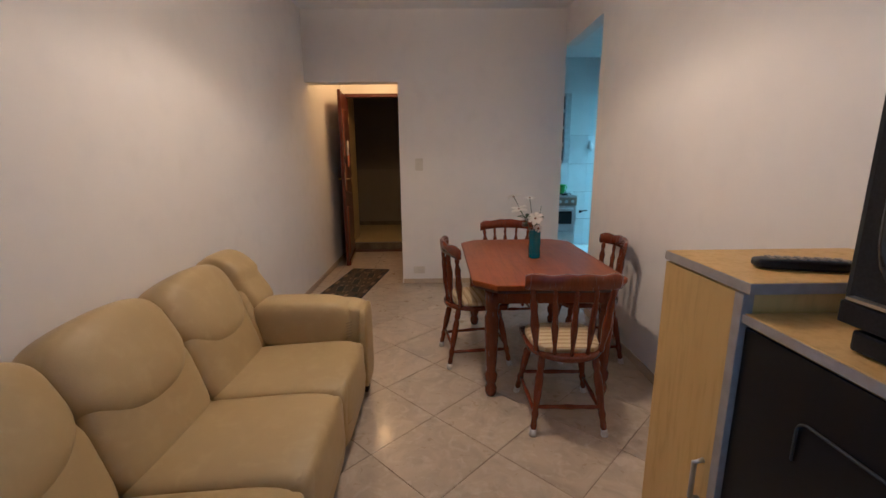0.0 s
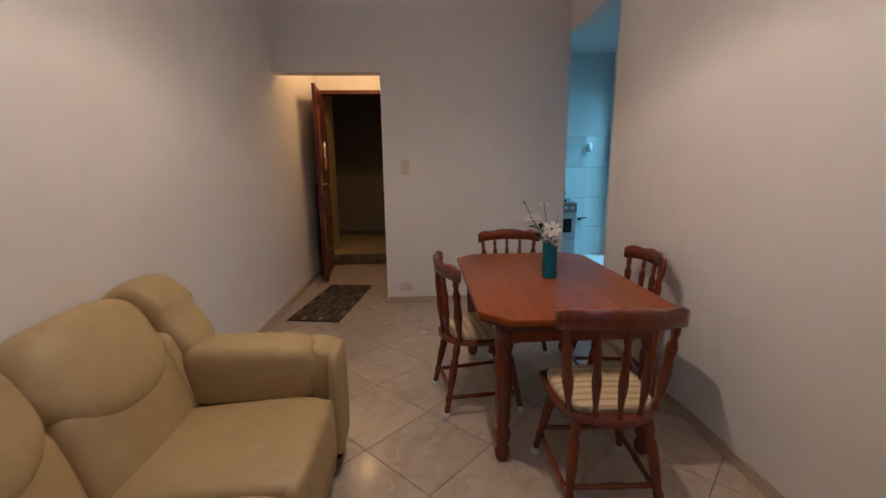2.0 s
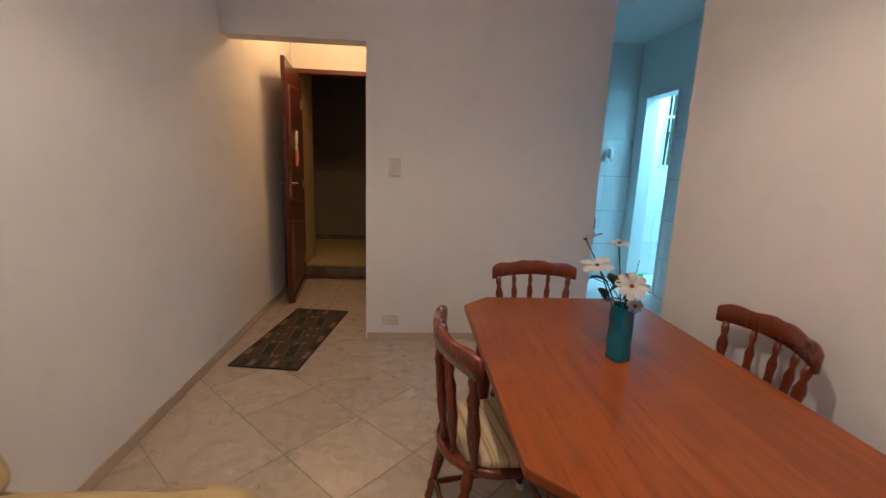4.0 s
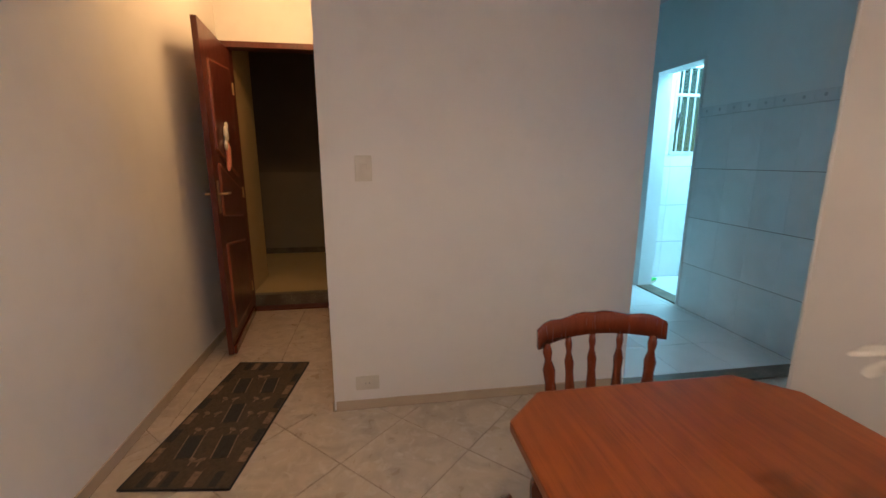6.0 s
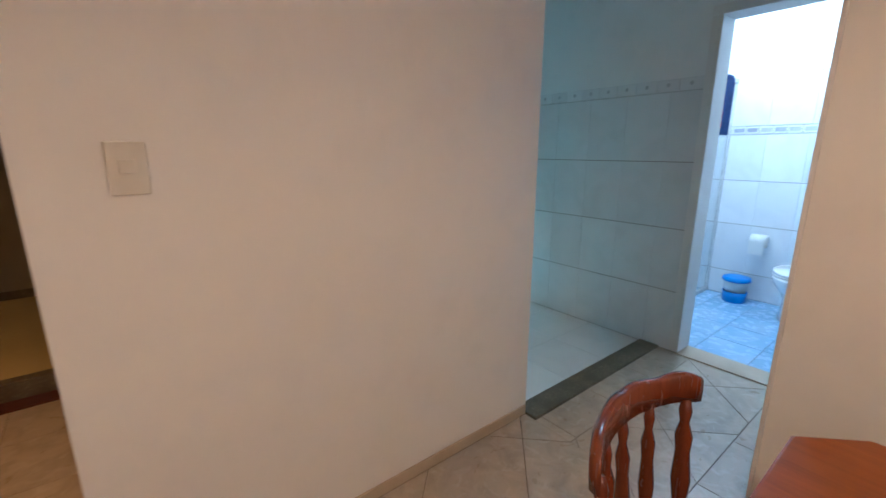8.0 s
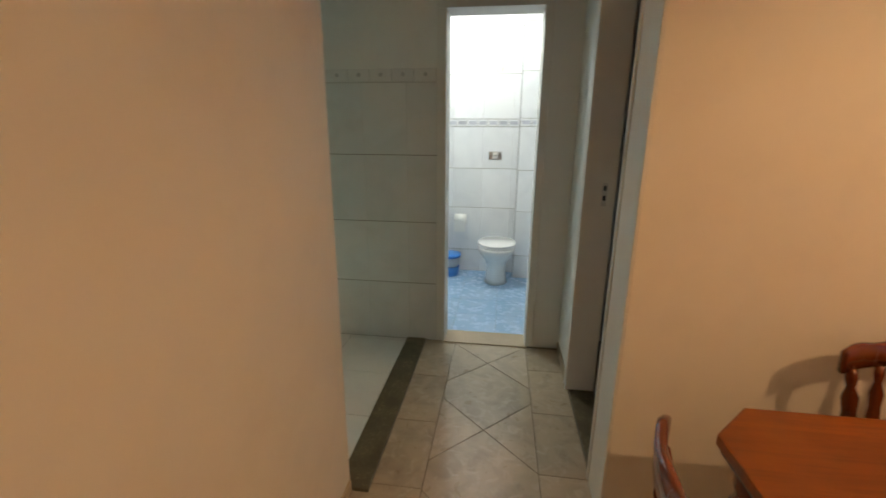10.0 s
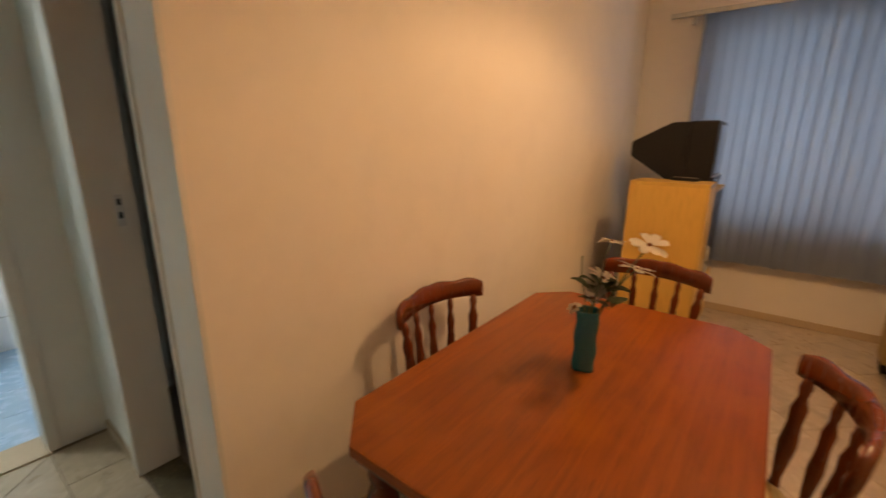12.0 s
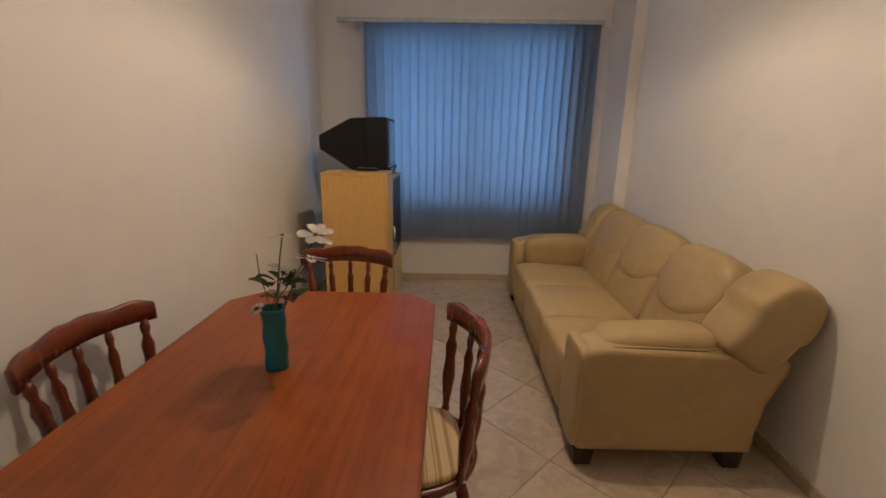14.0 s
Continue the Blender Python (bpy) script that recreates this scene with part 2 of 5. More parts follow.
GREEN_PLASTIC = GREEN_PLASTIC.mix(GREEN_PLASTIC.noise(20, 3), (0.14, 0.52, 0.08)).m
PAPER = Mat("white_paper", (0.78, 0.78, 0.76), 0.9).coords()
PAPER = PAPER.bump(PAPER.noise(80, 3), 0.3, 0.002).m
NAVY = Mat("navy_towelling", (0.012, 0.03, 0.11), 0.95).coords()
NAVY = NAVY.mix(NAVY.noise(30, 3), (0.02, 0.05, 0.17)).bump(NAVY.noise(250, 2), 0.6, 0.004).m
RED_CLOTH = Mat("red_towelling", (0.55, 0.05, 0.06), 0.95).coords()
RED_CLOTH = RED_CLOTH.bump(RED_CLOTH.noise(250, 2), 0.6, 0.004).m
PETAL = Mat("white_petal", (0.88, 0.86, 0.80), 0.7).coords()
PETAL.mix(PETAL.noise(40, 3), (0.83, 0.80, 0.72))
_tr = PETAL.node("ShaderNodeBsdfTranslucent")
_tr.inputs["Color"].default_value = (0.85, 0.80, 0.70, 1)
_mx = PETAL.node("ShaderNodeMixShader")
_mx.inputs[0].default_value = 0.15
PETAL.link(PETAL.b.outputs[0], _mx.inputs[1])
PETAL.link(_tr.outputs[0], _mx.inputs[2])
PETAL.link(_mx.outputs[0], PETAL.t.nodes["Material Output"].inputs["Surface"])
PETAL = PETAL.m
POLLEN = Mat("brown_flower_heart", (0.20, 0.07, 0.02), 0.9).m
LEAF = Mat("dark_green_leaf", (0.045, 0.085, 0.03), 0.5).coords()
LEAF = LEAF.mix(LEAF.noise(30, 3), (0.08, 0.12, 0.05)).m
PINK = Mat("salmon_felt", (0.68, 0.22, 0.12), 0.9).coords()
PINK = PINK.mix(PINK.noise(50, 3), (0.72, 0.36, 0.24)).m
MAT_BROWN = Mat("brown_mat_pile", (0.085, 0.055, 0.028), 0.95).coords()
MAT_BROWN = MAT_BROWN.mix(MAT_BROWN.noise(60, 4), (0.055, 0.036, 0.019)).bump(MAT_BROWN.noise(400, 2), 0.8, 0.004).m
MAT_TAN = Mat("tan_mat_pile", (0.27, 0.17, 0.085), 0.95).coords()
MAT_TAN = MAT_TAN.mix(MAT_TAN.noise(70, 4), (0.13, 0.085, 0.045)).bump(MAT_TAN.noise(400, 2), 0.8, 0.004).m
MAT_BLACK = Mat("near_black_mat_pile", (0.022, 0.020, 0.014), 0.95).coords()
MAT_BLACK = MAT_BLACK.mix(MAT_BLACK.noise(70, 4), (0.035, 0.030, 0.020)).bump(MAT_BLACK.noise(400, 2), 0.8, 0.004).m


def glass(name, colour, rough=0.02):
    k = Mat(name, colour, rough)
    k.b.inputs["Transmission Weight"].default_value = 1.0
    k.b.inputs["IOR"].default_value = 1.45
    return k.m


TEAL_GLASS = Mat("teal_vase_glass", (0.008, 0.25, 0.35), 0.12, 0, 0.4)
TEAL_GLASS.b.inputs["Transmission Weight"].default_value = 0.45
TEAL_GLASS = TEAL_GLASS.m
CLEAR = glass("clear_glass", (0.93, 0.97, 0.97), 0.02)
RIBBED = glass("ribbed_grey_glass", (0.10, 0.20, 0.18), 0.25)


def milk_glass():
    k = Mat("milky_shade", (0.80, 0.76, 0.68), 0.5)
    tr = k.node("ShaderNodeBsdfTranslucent")
    tr.inputs["Color"].default_value = (0.90, 0.95, 1.0, 1)
    mx = k.node("ShaderNodeMixShader")
    mx.inputs[0].default_value = 0.15
    k.link(k.b.outputs[0], mx.inputs[1])
    k.link(tr.outputs[0], mx.inputs[2])
    k.link(mx.outputs[0], k.t.nodes["Material Output"].inputs["Surface"])
    return k.m


SHADE = milk_glass()


def blind_fabric():
    k = Mat("blue_blind_fabric", (0.34, 0.38, 0.43), 0.85).coords()
    a, b = k.noise(3, 4), k.noise(220, 2)
    k.mix(a, (0.30, 0.335, 0.385), 0.4, 0.8).vary(0.06).bump(b, 0.4, 0.002)
    tr = k.node("ShaderNodeBsdfTranslucent")
    tr.inputs["Color"].default_value = (0.46, 0.54, 0.64, 1)
    mx = k.node("ShaderNodeMixShader")
    mx.inputs[0].default_value = 0.35
    out = k.t.nodes["Material Output"]
    k.link(k.b.outputs[0], mx.inputs[1])
    k.link(tr.outputs[0], mx.inputs[2])
    k.link(mx.outputs[0], out.inputs["Surface"])
    return k.m


BLIND = blind_fabric()
BULB = Mat("lit_bulb", (1, 1, 1), 0.5)
BULB.b.inputs["Emission Color"].default_value = (1, 0.75, 0.5, 1)
BULB.b.inputs["Emission Strength"].default_value = 6.0
BULB = BULB.m

# ---- mesh helpers ----


def mesh_object(name, bm, material, smooth=False):
    me = bpy.data.meshes.new(name)
    if smooth:
        for f in bm.faces:
            f.smooth = True
    bm.to_mesh(me)
    bm.free()
    me.materials.append(material)
    return new(name, me)


def part(name, bm, material, parent, label="", smooth=False):
    ob = mesh_object(name, bm, material, smooth)
    ob.parent = parent
    if label:
        tagged(ob, label)
    return ob


def thing(name, m, label, category, group=""):
    ob = new(name)
    ob.empty_display_size = 0.1
    ob.matrix_world = m
    return tagged(ob, label, category, group)


def structure(name, bm, material, label, category, smooth=False):
    return tagged(mesh_object(name, bm, material, smooth), label, category, kind="structure")


def add_box(bm, x0, y0, z0, x1, y1, z1, bevel=0.0):
    out = bmesh.ops.create_cube(bm, size=1)
    vs = out["verts"]
    for v in vs:
        v.co = Vector(((x0 + x1) / 2 + v.co.x * (x1 - x0), (y0 + y1) / 2 + v.co.y * (y1 - y0), (z0 + z1) / 2 + v.co.z * (z1 - z0)))
    if bevel > 0:
        edges = list({e for v in vs for e in v.link_edges})
        bmesh.ops.bevel(bm, geom=edges, offset=bevel, segments=2, affect="EDGES", profile=0.6)
    return bm


def box(x0, y0, z0, x1, y1, z1, bevel=0.0):
    return add_box(bmesh.new(), x0, y0, z0, x1, y1, z1, bevel)


def boxes(rows):
    bm = bmesh.new()
    for r in rows:
        add_box(bm, *r)
    return bm


def lathe(profile, sides=16, centre=(0, 0, 0), bm=None, cap=True):
    """A turned solid: profile is rows of (radius, z)."""
    bm = bm or bmesh.new()
    rings = []
    for r, z in profile:
        rings.append([bm.verts.new((centre[0] + r * math.cos(2 * math.pi * i / sides), centre[1] + r * math.sin(2 * math.pi * i / sides), centre[2] + z)) for i in range(sides)])
    for a, b in zip(rings, rings[1:]):
        for i in range(sides):
            bm.faces.new((a[i], a[(i + 1) % sides], b[(i + 1) % sides], b[i]))
    if cap:
        bm.faces.new(rings[0][::-1])
        bm.faces.new(rings[-1])
    return bm


def spindle(a, b, profile, sides=10):
    """A turned rod from a to b: profile is rows of (radius, share of the length)."""
    a, b = Vector(a), Vector(b)
    bm = lathe([(r, s * (b - a).length) for r, s in profile], sides)
    turn = (b - a).to_track_quat("Z", "Y").to_matrix().to_4x4()
    bmesh.ops.transform(bm, matrix=Matrix.Translation(a) @ turn, verts=bm.verts)
    return bm


def tube(points, radius, sides=8, bm=None):
    """A round rod along a row of points."""
    bm = bm or bmesh.new()
    pts = [Vector(p) for p in points]
    rings = []
    for i, p in enumerate(pts):
        d = (pts[min(i + 1, len(pts) - 1)] - pts[max(i - 1, 0)]).normalized()
        side = d.cross(Vector((0.3, 0.2, 0.93))).normalized()
        up = d.cross(side)
        rings.append([bm.verts.new(p + radius * (math.cos(2 * math.pi * k / sides) * side + math.sin(2 * math.pi * k / sides) * up)) for k in range(sides)])
    for a, b in zip(rings, rings[1:]):
        for k in range(sides):
            bm.faces.new((a[k], b[k], b[(k + 1) % sides], a[(k + 1) % sides]))
    bm.faces.new(rings[0])
    bm.faces.new(rings[-1][::-1])
    bmesh.ops.recalc_face_normals(bm, faces=bm.faces)
    return bm


def puff(sx, sy, sz, power=4.0, cuts=10, shape=None):
    """A stuffed, rounded block of that size round the origin; shape(v) may bend it."""
    bm = bmesh.new()
    bmesh.ops.create_cube(bm, size=2)
    bmesh.ops.subdivide_edges(bm, edges=bm.edges[:], cuts=cuts, use_grid_fill=True)
    for v in bm.verts:
        c = v.co
        n = (abs(c.x) ** power + abs(c.y) ** power + abs(c.z) ** power) ** (1 / power)
        c = c / n
        v.co = Vector((c.x * sx / 2, c.y * sy / 2, c.z * sz / 2))
        if shape:
            v.co = shape(v.co)
    return bm


def extrude_outline(points, depth, axis="y", bevel=0.0):
    """A plate with that outline; points (a, b) lie in xz for axis y, in yz for x, in xy for z."""
    bm = bmesh.new()
    def at(a, b, d):
        return {"y": (a, d, b), "x": (d, a, b), "z": (a, b, d)}[axis]
    low = [bm.verts.new(at(a, b, 0)) for a, b in points]
    high = [bm.verts.new(at(a, b, depth)) for a, b in points]
    n = len(points)
    bm.faces.new(low)
    bm.faces.new(high[::-1])
    for i in range(n):
        bm.faces.new((low[i], high[i], high[(i + 1) % n], low[(i + 1) % n]))
    bmesh.ops.recalc_face_normals(bm, faces=bm.faces)
    if bevel > 0:
        bmesh.ops.bevel(bm, geom=[e for e in bm.edges if e.calc_face_angle(0) > 0.35], offset=bevel, segments=2, affect="EDGES", profile=0.6)
    return bm

# ---- the plan ----
XE, XK = 2.735, 4.105          # living room's east wall, kitchen and bathroom wall
YS, YN, YH, YD = -0.20, 4.60, 3.588, 6.34   # south wall, end wall, hall's south wall, entrance door
H = 2.90

structure("wall_west", box(-0.15, YS - 0.15, 0, 0, YD + 0.12, H), WALL, "cream painted plaster wall behind the sofa", "wall")
structure("wall_pilaster", box(0.0, YS, 0, 0.10, 0.30, H), WALL, "cream painted pilaster beside the window", "wall")
structure("wall_south", boxes([(0, YS - 0.15, 0, XE, YS, 0.77), (0, YS - 0.15, 2.28, XE, YS, H), (0, YS - 0.15, 0.77, 0.45, YS, 2.28), (2.20, YS - 0.15, 0.77, XE, YS, 2.28)]),
          WALL, "cream painted wall with the window behind the blinds", "wall")
structure("wall_east", boxes([(XE, YS - 0.15, 0, XE + 0.115, YH, H), (XE, YH, 2.545, XE + 0.115, YN, H)]), WALL,
          "cream painted wall beside the dining table with hall opening", "wall")
structure("wall_north", boxes([(0.975, YN, 0, XE + 0.008, YN + 0.15, H), (0, YN, 2.20, 0.975, YN + 0.15, H)]), WALL,
          "cream painted end wall with a light switch", "wall")
structure("wall_entry", box(0.975, YN + 0.15, 0, 1.10, YD, H), WALL, "cream painted wall of the entrance passage", "wall")
structure("wall_door", boxes([(0, YD, 2.34, 1.10, YD + 0.12, H), (0.93, YD, 0, 1.10, YD + 0.12, 2.34), (0, YD, 0, 0.03, YD + 0.12, 2.34)]), WALL,
          "cream painted wall above the entrance door", "wall")
structure("wall_kitchen_west", box(2.60, YN + 0.15, 0, XE + 0.008, 6.73, H), GREYWALL, "pale grey kitchen side wall", "wall")
structure("wall_kitchen_north", boxes([(2.60, 6.73, 0, XK + 0.17, 6.85, 1.33), (2.60, 6.73, 2.38, XK + 0.17, 6.85, H), (2.60, 6.73, 1.33, 2.90, 6.85, 2.38), (3.48, 6.73, 1.33, XK + 0.17, 6.85, 2.38)]),
          GREYWALL, "pale grey kitchen end wall with a louvred window", "wall")
structure("wall_kitchen_east", boxes([(XK + 0.008, YH - 0.14, 0, XK + 0.17, 3.80, H), (XK + 0.008, 4.40, 0, XK + 0.17, 5.90, H), (XK + 0.008, 6.52, 0, XK + 0.17, 6.73, H),
                                      (XK + 0.008, 3.80, 2.17, XK + 0.17, 4.40, H), (XK + 0.008, 5.90, 2.25, XK + 0.17, 6.52, H)]), GREYWALL,
          "pale grey wall above kitchen tiles, with two doorways", "wall")
structure("wall_hall_south", boxes([(2.92, YH - 0.14, 2.16, XK + 0.008, YH, H), (3.63, YH - 0.14, 0, XK + 0.008, YH, 2.16), (XE + 0.115, YH - 0.14, 0, 2.92, YH, H)]), GREYWALL,
          "pale grey hall wall with the bedroom doorway", "wall")
# bathroom and service area
structure("wall_bath_east", box(5.80, 3.35, 0, 5.92, 5.50, H), BATH_TILE, "white tiled bathroom back wall", "wall")
structure("wall_bath_south", box(XK + 0.17, 3.23, 0, 5.92, 3.35, H), BATH_TILE, "white tiled bathroom side wall", "wall")
structure("wall_bath_north", box(XK + 0.17, 5.42, 0, 5.80, 5.52, H), BATH_TILE, "white tiled shower wall", "wall")
structure("wall_bath_shaft", box(5.62, 3.35, 0, 5.80, 3.87, H), BATH_TILE, "white tiled pipe shaft beside the toilet", "wall")
structure("wall_service_north", boxes([(XK + 0.17, 6.85, 0, 5.55, 6.97, 1.47), (XK + 0.17, 6.85, 2.42, 5.55, 6.97, H), (XK + 0.17, 6.85, 1.47, 4.56, 6.97, 2.42), (5.18, 6.85, 1.47, 5.55, 6.97, 2.42)]),
          KITCHEN_TILE, "white tiled service wall with a barred window", "wall")
structure("wall_service_east", box(5.43, 5.52, 0, 5.55, 6.85, H), KITCHEN_TILE, "white tiled service area wall", "wall")
# bedroom; its lack of light is put into wall and floor colour
structure("wall_bedroom", boxes([(XE + 0.115, 1.6, 0, 4.6, 1.72, H), (4.48, 1.72, 0, 4.6, YH - 0.14, H), (XK + 0.17, YH - 0.3, 0, 4.48, YH - 0.14, H)]), DARKROOM, "bedroom walls beyond the doorway, coloured dim for shade", "wall")
# stairwell landing outside the entrance
structure("wall_landing_side", box(-0.14, YD + 0.12, 0, 0.03, 7.15, H), OLIVE, "ochre painted landing wall in shade", "wall")
# back walls and dado: dimness comes from the darkened paint
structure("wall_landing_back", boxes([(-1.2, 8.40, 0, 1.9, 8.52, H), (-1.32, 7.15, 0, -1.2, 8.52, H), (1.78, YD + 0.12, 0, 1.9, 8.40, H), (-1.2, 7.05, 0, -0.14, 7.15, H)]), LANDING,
          "ochre landing walls coloured dark to look unlit", "wall")
structure("wall_landing_dado", box(-1.2, 8.385, 0.19, 1.78, 8.40, 1.22), DADO, "beige painted dado on the landing, darkened for shade", "wall")
structure("baseboard_landing", box(-1.2, 8.380, 0.11, 1.78, 8.40, 0.19, 0.003), GRANITE, "dark stone skirting on the landing", "baseboard")
structure("trim_landing_jamb", boxes([(-0.14, 7.151, 0.11, -0.085, 7.20, 2.2, 0.004), (-0.085, 7.151, 0.11, 0.026, 7.175, 2.2, 0.004)]), DARKWOOD, "dark wooden jamb at the landing corner", "trim")
structure("landing_floor", box(-1.2, YD + 0.20, 0, 1.78, 8.40, 0.11), OLIVE, "beige tiled landing floor, one step up", "floor")
structure("landing_step", box(0.03, YD + 0.12, 0, 1.78, YD + 0.20, 0.118), GRANITE, "dark granite step at the entrance", "step")
structure("door_sill_1", box(0.03, YD, 0, 0.93, YD + 0.12, 0.012), DARKWOOD, "dark wooden entrance threshold", "threshold")

# ceilings
structure("ceiling", box(-0.15, YS - 0.15, H, 2.85, YD + 0.12, H + 0.1), CEIL, "plain white ceiling", "ceiling")
structure("ceiling_kitchen", box(2.85, 1.6, H, 6.0, 7.0, H + 0.1), CEIL, "plain white ceiling of kitchen and bathroom", "ceiling")
structure("ceiling_landing", box(-1.32, YD + 0.12, H, 1.9, 8.52, H + 0.1), LANDING, "landing ceiling coloured dark to look unlit", "ceiling")

# floor beds under the tiles
FT = 0.008
floor_living = structure("floor", box(-0.15, YS - 0.15, -0.1, XE + 0.115, YH, -FT * 0.35), GROUT, "beige marbled porcelain floor laid diagonally", "floor")
floor_north = structure("floor_passage", boxes([(-0.15, YH, -0.1, 2.60, YD + 0.12, -FT * 0.35)]), GROUT, "beige marbled porcelain floor of the passage", "floor")
floor_hall = structure("floor_hall", box(2.60, YH, -0.1, XK + 0.17, 4.52, -FT * 0.35), GROUT, "beige porcelain hall floor with straight borders", "floor")
floor_kitchen = structure("floor_kitchen", box(2.60, 4.66, -0.1, 5.55, 6.97, -FT * 0.35), PALE_GROUT, "white tiled kitchen floor", "floor")
floor_bath = structure("floor_bath", box(XK + 0.17, 3.23, -0.1, 5.92, 5.52, -FT * 0.35), BLUE_GROUT, "blue tiled bathroom floor", "floor")
structure("floor_bedroom", box(XE + 0.115, 1.6, -0.1, 4.6, YH - 0.14, 0), DARKROOM, "bedroom floor coloured dim for shade", "floor")
structure("sill_kitchen", box(XE + 0.004, 4.52, -0.05, XK + 0.008, 4.66, 0.012, 0.004), GRANITE, "dark brown granite strip at the kitchen", "threshold")
structure("sill_bath", box(XK - 0.02, 3.80, -0.05, XK + 0.17, 4.40, 0.010, 0.003), SKIRT, "beige stone bathroom threshold", "threshold")
structure("sill_bedroom", box(2.92, YH - 0.14, -0.05, 3.63, YH, 0.010, 0.003), GRANITE, "dark granite bedroom threshold", "threshold")
structure("sill_service", box(XK, 5.90, -0.05, XK + 0.17, 6.52, 0.014, 0.003), GRANITE, "dark granite strip to the service area", "threshold")

# door frames
def casing(name, rows, label, material=TRIM):
    return structure(name, boxes(rows), material, label, "door frame")


casing("door_frame_bath", [(XK - 0.015, 4.385, 0.01, XK + 0.173, 4.445, 2.16, 0.004), (XK - 0.015, 3.765, 0.01, XK + 0.173, 3.815, 2.16, 0.004), (XK - 0.015, 3.765, 2.16, XK + 0.173, 4.445, 2.215, 0.004)],
       "white painted bathroom door frame")
casing("door_frame_bedroom", [(XE - 0.002, YH + 0.0005, 0.0, 2.922, YH + 0.014, 2.16, 0.003), (2.921, YH - 0.14, 0.011, 2.945, YH + 0.020, 2.16, 0.003),
                              (3.60, YH - 0.14, 0.011, 3.629, YH + 0.020, 2.16, 0.003), (3.630, YH, 0.0, 3.70, YH + 0.014, 2.16, 0.004), (XE + 0.001, YH + 0.0005, 2.161, 3.70, YH + 0.014, 2.225, 0.004)],
       "white painted bedroom door frame")
casing("door_frame_entry", [(0.031, YD - 0.018, 0.0, 0.075, YD + 0.118, 2.29, 0.004), (0.885, YD - 0.018, 0.0, 0.929, YD + 0.118, 2.29, 0.004), (0.005, YD - 0.02, 2.29, 0.97, YD + 0.118, 2.338, 0.004)],
       "dark red wooden entrance door frame", DARKWOOD)
casing("door_frame_service", [(XK - 0.006, 5.872, 0.0, XK + 0.004, 5.90, 2.25), (XK - 0.006, 5.872, 2.246, XK + 0.172, 6.54, 2.262)], "white service doorway edge")

# ---- entrance door, ajar against the passage wall ----


def entrance_door():
    a, b = Vector((0.075, YD - 0.03)), Vector((0.175, 5.40))
    length = (b - a).length
    ang = math.degrees(math.atan2(b.y - a.y, b.x - a.x))
    d = thing("entrance_door", pose(a.x, a.y, 0.012, 0, 0, ang), "open dark red panelled wooden entrance door", "door")
    hgt = 2.245
    part("leaf", box(0, -0.018, 0, length, 0.018, hgt, 0.004), DARKWOOD, d)
    # raised panels on the side that faces the passage
    def slanted(x0, x1, zs):
        return [(x0, zs[0]), (x1, zs[1]), (x1, zs[2]), (x0, zs[3])]
    for pts in (slanted(0.14, length - 0.14, (1.25, 1.45, 2.02, 2.08)), slanted(0.14, length - 0.14, (0.92, 1.0, 1.34, 1.14)), slanted(0.14, length - 0.14, (0.16, 0.16, 0.78, 0.70))):
        bm = extrude_outline(pts, 0.016, "y", 0.008)
        bmesh.ops.translate(bm, vec=(0, 0.017, 0), verts=bm.verts)
        part("raised_panel", bm, DARKWOOD, d)
        rim = bmesh.new()
        n = len(pts)
        for i in range(n):
            p, q = pts[i], pts[(i + 1) % n]
            tube([(p[0], 0.02, p[1]), (q[0], 0.02, q[1])], 0.014, 8, rim)
        part("moulding", rim, WORN_HIGHLIGHT, d)
    part("weather_strip", box(0.01, 0.018, 0.0, length - 0.01, 0.040, 0.06, 0.006), MAHOGANY, d)
    part("lock_plate", box(length - 0.09, 0.018, 1.02, length - 0.045, 0.022, 1.24, 0.002), BRASS, d)
    part("door_handle", tube([(length - 0.067, 0.02, 1.15), (length - 0.067, 0.065, 1.15), (length - 0.10, 0.07, 1.15), (length - 0.19, 0.066, 1.148)], 0.009), BRASS, d, "worn brass lever handle", True)
    part("door_handle", tube([(length - 0.067, -0.02, 1.15), (length - 0.067, -0.06, 1.15), (length - 0.10, -0.065, 1.15), (length - 0.19, -0.06, 1.148)], 0.009), BRASS, d, "worn brass lever handle", True)
    part("peephole", lathe([(0.012, 0), (0.014, 0.004), (0.008, 0.006)], 12, (length / 2, 0.0, 1.62)), BRASS, d)
    for z in (0.25, 1.1, 1.95):
        part("hinge", lathe([(0.008, -0.045), (0.008, 0.045)], 8, (0.0, 0.022, z)), BRASS, d)
    # felt figure that hangs on the door
    o = thing("door_ornament", pose(a.x, a.y, 0.012, 0, 0, ang), "salmon and white felt ornament hanging on the door", "ornament")
    bm = puff(0.085, 0.03, 0.11, 2.6, 5)
    bmesh.ops.translate(bm, vec=(length - 0.36, 0.045, 1.56), verts=bm.verts)
    part("head", bm, PETAL, o, "", True)
    bm = puff(0.085, 0.03, 0.19, 3.0, 5)
    bmesh.ops.translate(bm, vec=(length - 0.37, 0.045, 1.41), verts=bm.verts)
    part("body", bm, PINK, o, "", True)
    for dx, dz, w, h in ((0.045, 1.48, 0.05, 0.07), (-0.045, 1.45, 0.045, 0.06), (0.03, 1.33, 0.05, 0.07), (-0.02, 1.62, 0.05, 0.05)):
        bm = puff(w, 0.024, h, 2.4, 4)
        bmesh.ops.translate(bm, vec=(length - 0.365 + dx, 0.046, dz), verts=bm.verts)
        part("felt_flap", bm, PETAL if dz > 1.46 else PINK, o, "", True)
